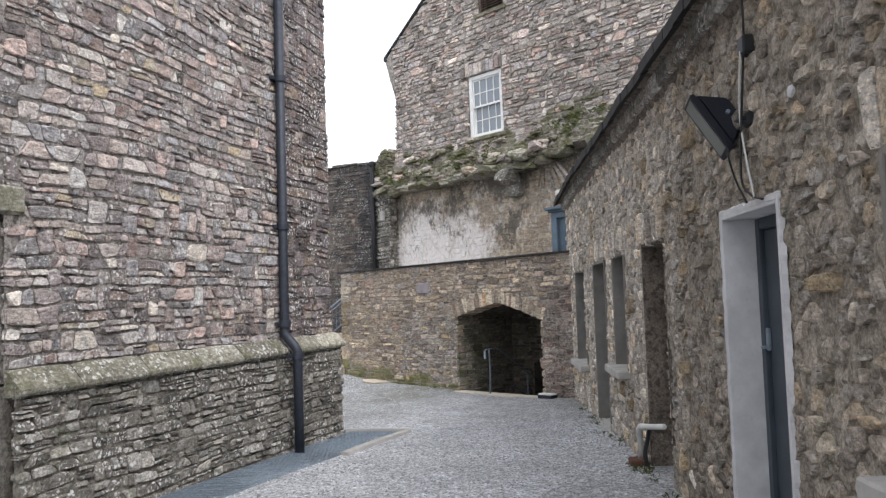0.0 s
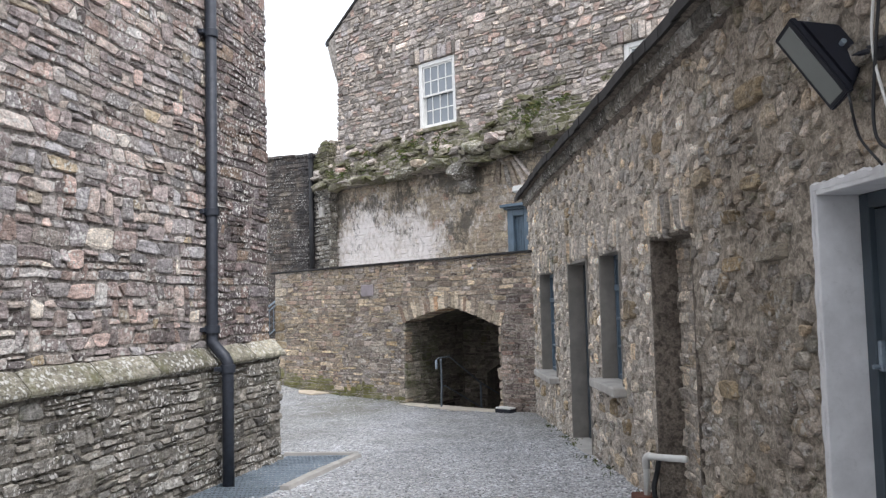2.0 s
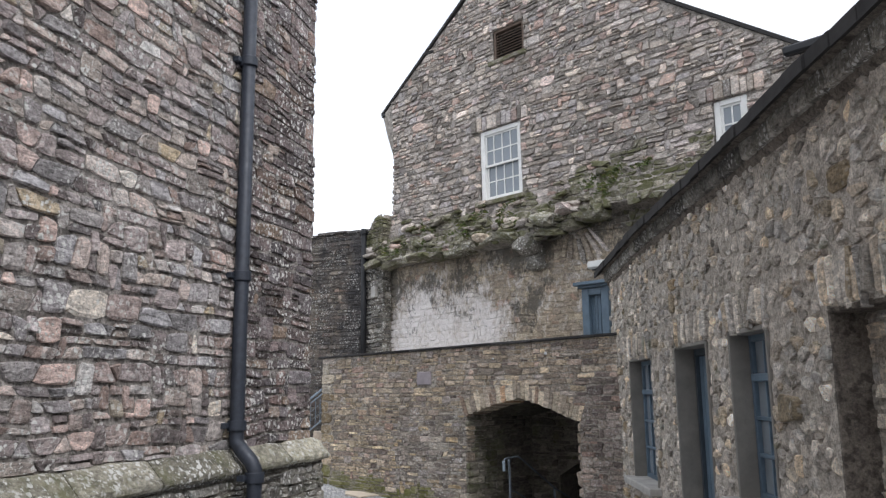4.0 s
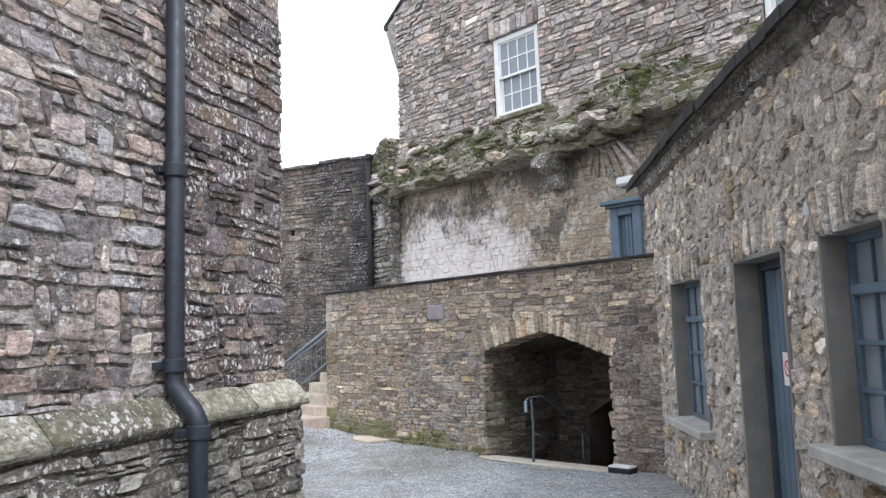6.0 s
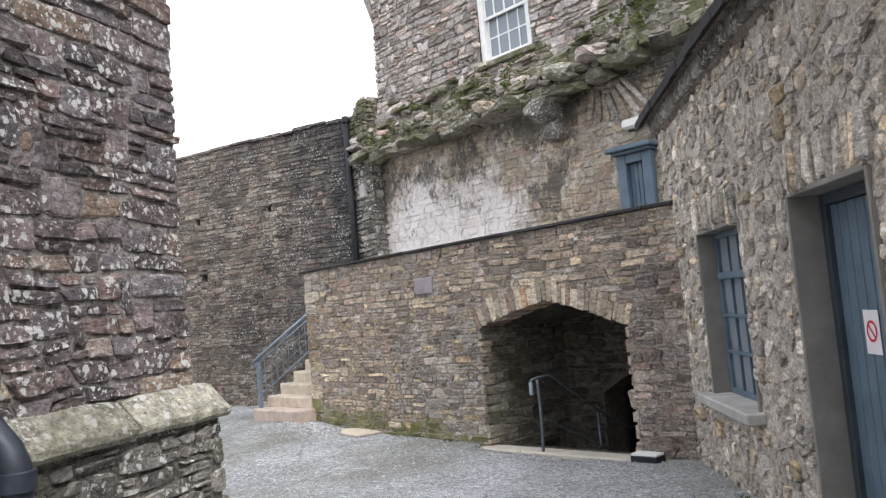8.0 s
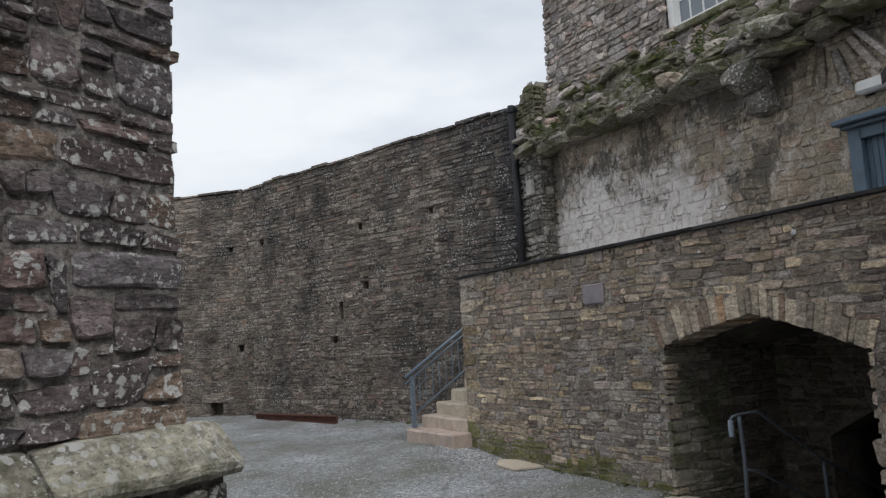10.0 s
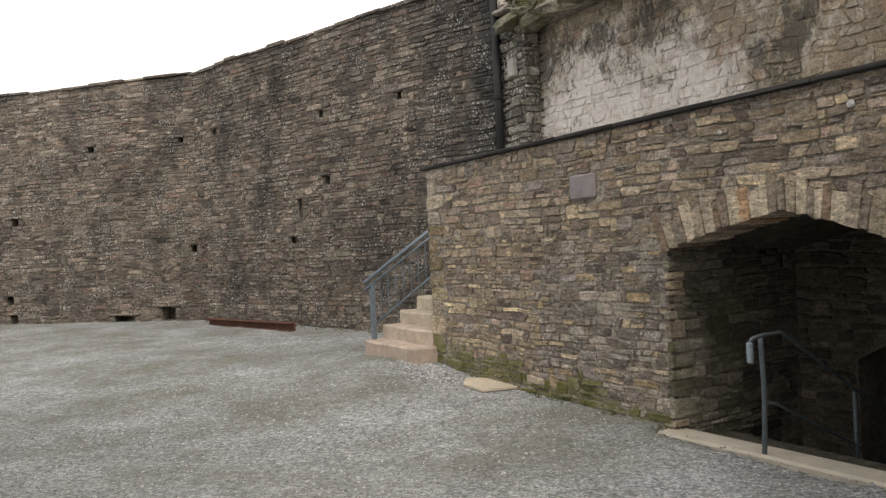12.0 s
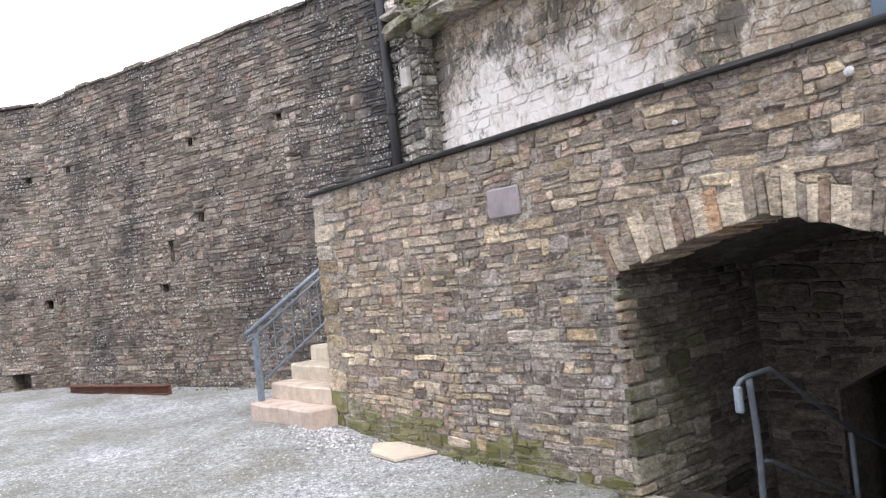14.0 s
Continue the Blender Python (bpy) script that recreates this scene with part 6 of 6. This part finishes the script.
def ledge_plants():
    """Ferny tufts rooted in the broken ledge."""
    r = random.Random(52)
    k = Mat("ledge_leaf")
    leaf = k.done(k.ramp(k.rand(), [(0.0, (0.05, 0.075, 0.022)), (0.6, (0.09, 0.115, 0.035)), (1.0, (0.17, 0.16, 0.06))]), 0.8)
    vs, fs = [], []
    for _ in range(46):
        u = r.choice((r.uniform(0.3, 6.6), r.uniform(2.6, 4.2), r.uniform(5.6, 6.8)))
        f = r.uniform(0.05, 0.8)
        p = FG.at(u, 0.42 * (1 - f) ** 1.3 + 0.05, ledge_z(u) + 0.1 + 0.85 * f)
        for _ in range(r.randint(10, 22)):
            h, w = r.uniform(0.05, 0.13), r.uniform(0.008, 0.018)
            o = (FG.n * r.uniform(0.2, 1.0) + FG.u * r.uniform(-1, 1) + Vector((0, 0, r.uniform(-0.2, 0.9)))).normalized()
            side = o.cross(FG.n).normalized() * w
            q = p + FG.u * r.gauss(0, 0.05) + Vector((0, 0, r.gauss(0, 0.03)))
            droop = Vector((0, 0, -0.3 * h))
            b = len(vs)
            vs.extend([q - side * 0.3, q + side * 0.3, q + o * h * 0.6 + side, q + o * h + droop, q + o * h * 0.6 - side])
            fs.append((b, b + 1, b + 2, b + 3, b + 4))
    tagged(link_mesh("ledge_plants", vs, fs, leaf), "green weeds growing out of the broken ledge", "plants", kind="stuff")


ledge_plants()


# ---- stones of the walls ----
def rects(holes, pad=0.0):
    return lambda u, z: any(a - pad < u < b + pad and c - pad < z < e + pad for a, b, c, e in holes)


def lay_walls():
    r = random.Random(101)
    nowhere = lambda u, z: False  # noqa: E731
    l_open = rects([L_DOOR, (4.7, 6.05, 2.0, 2.28)])
    st = rubble(0, 5.7, 1.03, 6.0, 0.14, 0.086, 0.010, l_open, r, jig=0.65, ragged=0.025, long_at=lambda u, z: 1.45 if u < 0.9 else 1.0, rise=0.25, split=0.2)
    masonry(FL, st, lambda u, z: STONE_LQ if u < 1.15 + 0.5 * noise.noise(Vector((0, z * 0.9, 5))) else STONE_L, wall_left, 0.019, lambda u, z: LW(u, z) - 0.004, lambda u, z: u < 2.2 and 1.0 < z < 2.6, r, corner=0.03)
    st = rubble(-0.1, 5.7, -0.4, 0.88, 0.135, 0.068, 0.010, rects([L_DOOR]), r, jig=0.8, ragged=0.025, rise=0.25, split=0.3)
    masonry(FL, st, lambda u, z: STONE_LP, plinth, 0.022, lambda u, z: 0.081 + LW(u, z), lambda u, z: u < 2.2, r, corner=-0.07)
    head = [(a - 0.08, b + 0.08, e - 0.01, e + 0.30) for a, b, c, e in (R_W1, R_D, R_W2, R_N, R_W5)]
    sills = [(R_W1[0] - 0.1, R_W1[1] + 0.07, 0.27, 0.4), (R_W2[0] - 0.1, R_W2[1] + 0.07, 0.5, 0.64), (R_W5[0] - 0.1, R_W5[1] + 0.07, 0.62, 0.77), (R_WD[0] - 0.05, R_WD[1] + 0.07, -1, 1.91)]
    # a few big ochre blocks, then rubble half drowned in mortar, then the upright stones over the openings
    big = [(Y0 - 5.57, 1.36, 0.18, 0.27)]
    r_open = rects(R_HOLES + head + sills, 0.02)
    while len(big) < 40:
        u, z, w, h = r.uniform(0.2, 13.0), r.uniform(-0.1, 2.6), r.uniform(0.16, 0.34), r.uniform(0.09, 0.19)
        if any(r_open(u + x * w / 2, z + y * h / 2) for x in (-1, 0, 1) for y in (-1, 0, 1)):
            continue
        if all(abs(u - p) > (w + q) / 2 or abs(z - s) > (h + t) / 2 for p, s, q, t in big):
            big.append((u, z, w, h))
    st = fieldstones(0, 13.0, -0.45, 2.98, 0.135, 0.075, 0.020, rects(R_HOLES + head + sills + [(u - w / 2, u + w / 2, z - h / 2, z + h / 2) for u, z, w, h in big]), r, jig=0.5, flat=0.75)
    st = [s for s in st if r.random() < 0.74]
    lane = lambda u, z: u > 8.0 + 0.7 * noise.noise(Vector((u * 0.7, z * 1.4, 3)))  # noqa: E731
    masonry(FR, [s for s in st if s[0][0] < 8.0], lambda u, z: STONE_RB if lane(u, z) else STONE_R, wall_right, 0.017, lambda u, z: RW(u, z) - 0.002, lambda u, z: 1.0 < u < 7.7 and 0.3 < z < 2.0, r)
    masonry(FR, [s for s in st if s[0][0] >= 8.0], lambda u, z: STONE_RB if lane(u, z) else STONE_R, wall_right_lane, 0.022, lambda u, z: RW(u, z) - 0.004, lambda u, z: u < 11.0 and 0.3 < z < 2.3, r)
    masonry(FR, [slab(u, z, w - 0.02, h - 0.02, r) for u, z, w, h in big], lambda u, z: STONE_B, wall_right, 0.032, lambda u, z: RW(u, z) - 0.004, lambda u, z: True, r)
    up = []
    for a, b, c, e in head:
        u = a
        while u < b - 0.04:
            w = r.uniform(0.045, 0.10)
            up.append(slab(u + w / 2, c + 0.155 + r.uniform(-0.02, 0.02), w - 0.008, r.uniform(0.24, 0.34), r, 0.1 * (u - (a + b) / 2) / (b - a)))
            u += w
    masonry(FR, up, lambda u, z: STONE_R, wall_right, 0.034, lambda u, z: RW(u, z) - 0.002, lambda u, z: True, r)
    st = rubble(R_N[0], R_N[1], -0.4, 1.84, 0.16, 0.07, 0.012, nowhere, r)
    masonry(FR, st, lambda u, z: STONE_R, niche, 0.022, lambda u, z: -0.21 + 0.5 * RW(u, z), lambda u, z: False, r)
    def p_open(u, z):
        if A0 - 0.02 < u < A1 + 0.02 and z < arch(min(max(u, A0), A1)) + 0.19:
            return True
        return z > par_top(u) - 0.005 or (2.6 < u < 2.95 and 1.51 < z < 1.75)

    def p_mat(u, z):
        rough = noise.noise(Vector((u * 1.7, z * 1.7, 6)))
        if z < 0.06 - 0.09 * u + 0.16 * noise.noise(Vector((u * 1.3, 0, 2))) + 0.1 * rough and 0.0 < u < A0:
            return STONE_PM
        if u > A1 + 0.05 and z < 1.5 + 0.3 * rough:
            return STONE_PR
        if u < 0.24:
            return STONE_B if rough > -0.2 else STONE_P
        return STONE_PL if 2.0 < u < A0 and z < 1.0 + 0.5 * rough else STONE_P

    quoin, z = [], -0.5
    while z < 1.98:
        h = r.uniform(0.14, 0.24)
        w = r.choice((0.2, 0.3, 0.38))
        quoin.append((0.0, w, z, min(z + h, par_top(0))))
        z += h
    q_open = rects(quoin)
    st = rubble(0, 6.5, -0.6, 2.14, 0.16, 0.068, 0.007, lambda u, z: p_open(u, z) or q_open(u, z), r, jig=0.5)
    st += [slab((a + b) / 2, (c + e) / 2, b - a - 0.012, e - c - 0.012, r) for a, b, c, e in quoin]
    masonry(FP, st, p_mat, wall_terrace, 0.016, lambda u, z: PW(u, z) - 0.003, lambda u, z: u > 2.2 and -0.2 < z < 1.5, r)
    TL = Face(*FP.at(A0, 0.015, 0).xy, -FP.n.x, -FP.n.y, FP.u.x, FP.u.y)
    st = rubble(0, 1.6, -1.4, 1.05, 0.2, 0.075, 0.010, nowhere, r, ragged=0.03)
    # colours step darker inwards, painting the fall of light into the passage
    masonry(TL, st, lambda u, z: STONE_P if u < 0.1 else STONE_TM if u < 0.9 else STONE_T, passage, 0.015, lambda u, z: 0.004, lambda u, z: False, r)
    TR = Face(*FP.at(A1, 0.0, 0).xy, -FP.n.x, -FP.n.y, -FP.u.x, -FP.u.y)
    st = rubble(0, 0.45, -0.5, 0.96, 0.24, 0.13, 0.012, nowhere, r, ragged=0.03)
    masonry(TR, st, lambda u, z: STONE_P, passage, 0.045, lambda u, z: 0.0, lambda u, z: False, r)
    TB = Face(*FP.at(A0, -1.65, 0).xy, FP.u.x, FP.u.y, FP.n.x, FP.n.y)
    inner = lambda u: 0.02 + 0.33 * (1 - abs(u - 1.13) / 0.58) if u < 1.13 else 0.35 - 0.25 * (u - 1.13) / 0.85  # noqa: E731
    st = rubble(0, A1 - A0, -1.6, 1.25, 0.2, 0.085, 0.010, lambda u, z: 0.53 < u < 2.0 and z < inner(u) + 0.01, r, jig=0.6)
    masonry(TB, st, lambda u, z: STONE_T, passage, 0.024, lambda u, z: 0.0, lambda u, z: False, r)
    g_holes = [G_W1, G_W2, G_LV, G_BL, (G_W1[0] - 0.2, G_W1[1] + 0.2, 6.48, 6.75), (G_W2[0] - 0.2, G_W2[1] + 0.2, 5.75, 6.0)]
    gh = rects(g_holes)
    g_mat = lambda u, z: STONE_W if z < ledge_z(u) - 0.05 and u < 6.2 else STONE_M if z < ledge_z(u) + 0.65 + 0.9 * noise.noise(Vector((u * 1.6, z * 1.6, 9))) else STONE_G  # noqa: E731
    st = rubble(0.28, 9.6, 4.05, 10.2, 0.155, 0.095, 0.011, lambda u, z: gh(u, z) or z > gable(u) - 0.04, r, jig=0.9, ragged=0.03, rise=0.25, split=0.3)
    masonry(FG, st, g_mat, wall_gable, 0.034, lambda u, z: GW(u, z) - 0.006, lambda u, z: 1.6 < u < 5.2 and z > 5.0, r)
    st = rubble(0.2, 6.4, 1.5, 4.05, 0.15, 0.095, 0.006, gh, r, jig=0.9, rise=0.25)
    masonry(FG, st, g_mat, wall_gable_low, 0.013, lambda u, z: GW(u, z) + 0.004, lambda u, z: False, r)
    st = rubble(-0.31, 0.20, 1.5, 5.25, 0.17, 0.085, 0.010, lambda u, z: z > 4.86 + 0.35 * min(1.0, (u + 0.31) / 0.3), r, jig=0.4, ragged=0.07)
    stub_mat = lambda u, z: STONE_M if z > 4.2 else STONE_LP  # noqa: E731
    masonry(FG, st, stub_mat, wall_stub, 0.045, lambda u, z: 0.25 + GW0(u, z), lambda u, z: False, r)
    TS = Face(*FG.at(0.20, 0.27, 0).xy, -FG.n.x, -FG.n.y, FG.u.x, FG.u.y)
    st = rubble(0, 0.24, 1.5, 5.2, 0.15, 0.09, 0.010, nowhere, r)
    masonry(TS, st, stub_mat, wall_stub, 0.03, lambda u, z: 0.0, lambda u, z: False, r)
    st = rubble(0.0, 8.25, -0.4, 4.94, 0.19, 0.068, 0.008, rects(squares(SOCKETS)), r, jig=0.5)
    masonry(FC, st, lambda u, z: STONE_C, wall_curtain, 0.018, lambda u, z: CW(u, z) - 0.002, lambda u, z: u < 5.5 and z < 1.6, r)
    s_open = rects(squares(SOCKETS_FAR))
    st = rubble(0, 8.9, -0.4, 4.94, 0.19, 0.068, 0.008, lambda u, z: s_open(u, z) or 6.98 < u < 8.52 and z < far_arch(min(u, 8.5)) + 0.22, r, jig=0.5)
    masonry(FC2, st, lambda u, z: STONE_C, wall_curtain_2, 0.018, lambda u, z: CW(u, z) - 0.002, lambda u, z: False, r)


lay_walls()
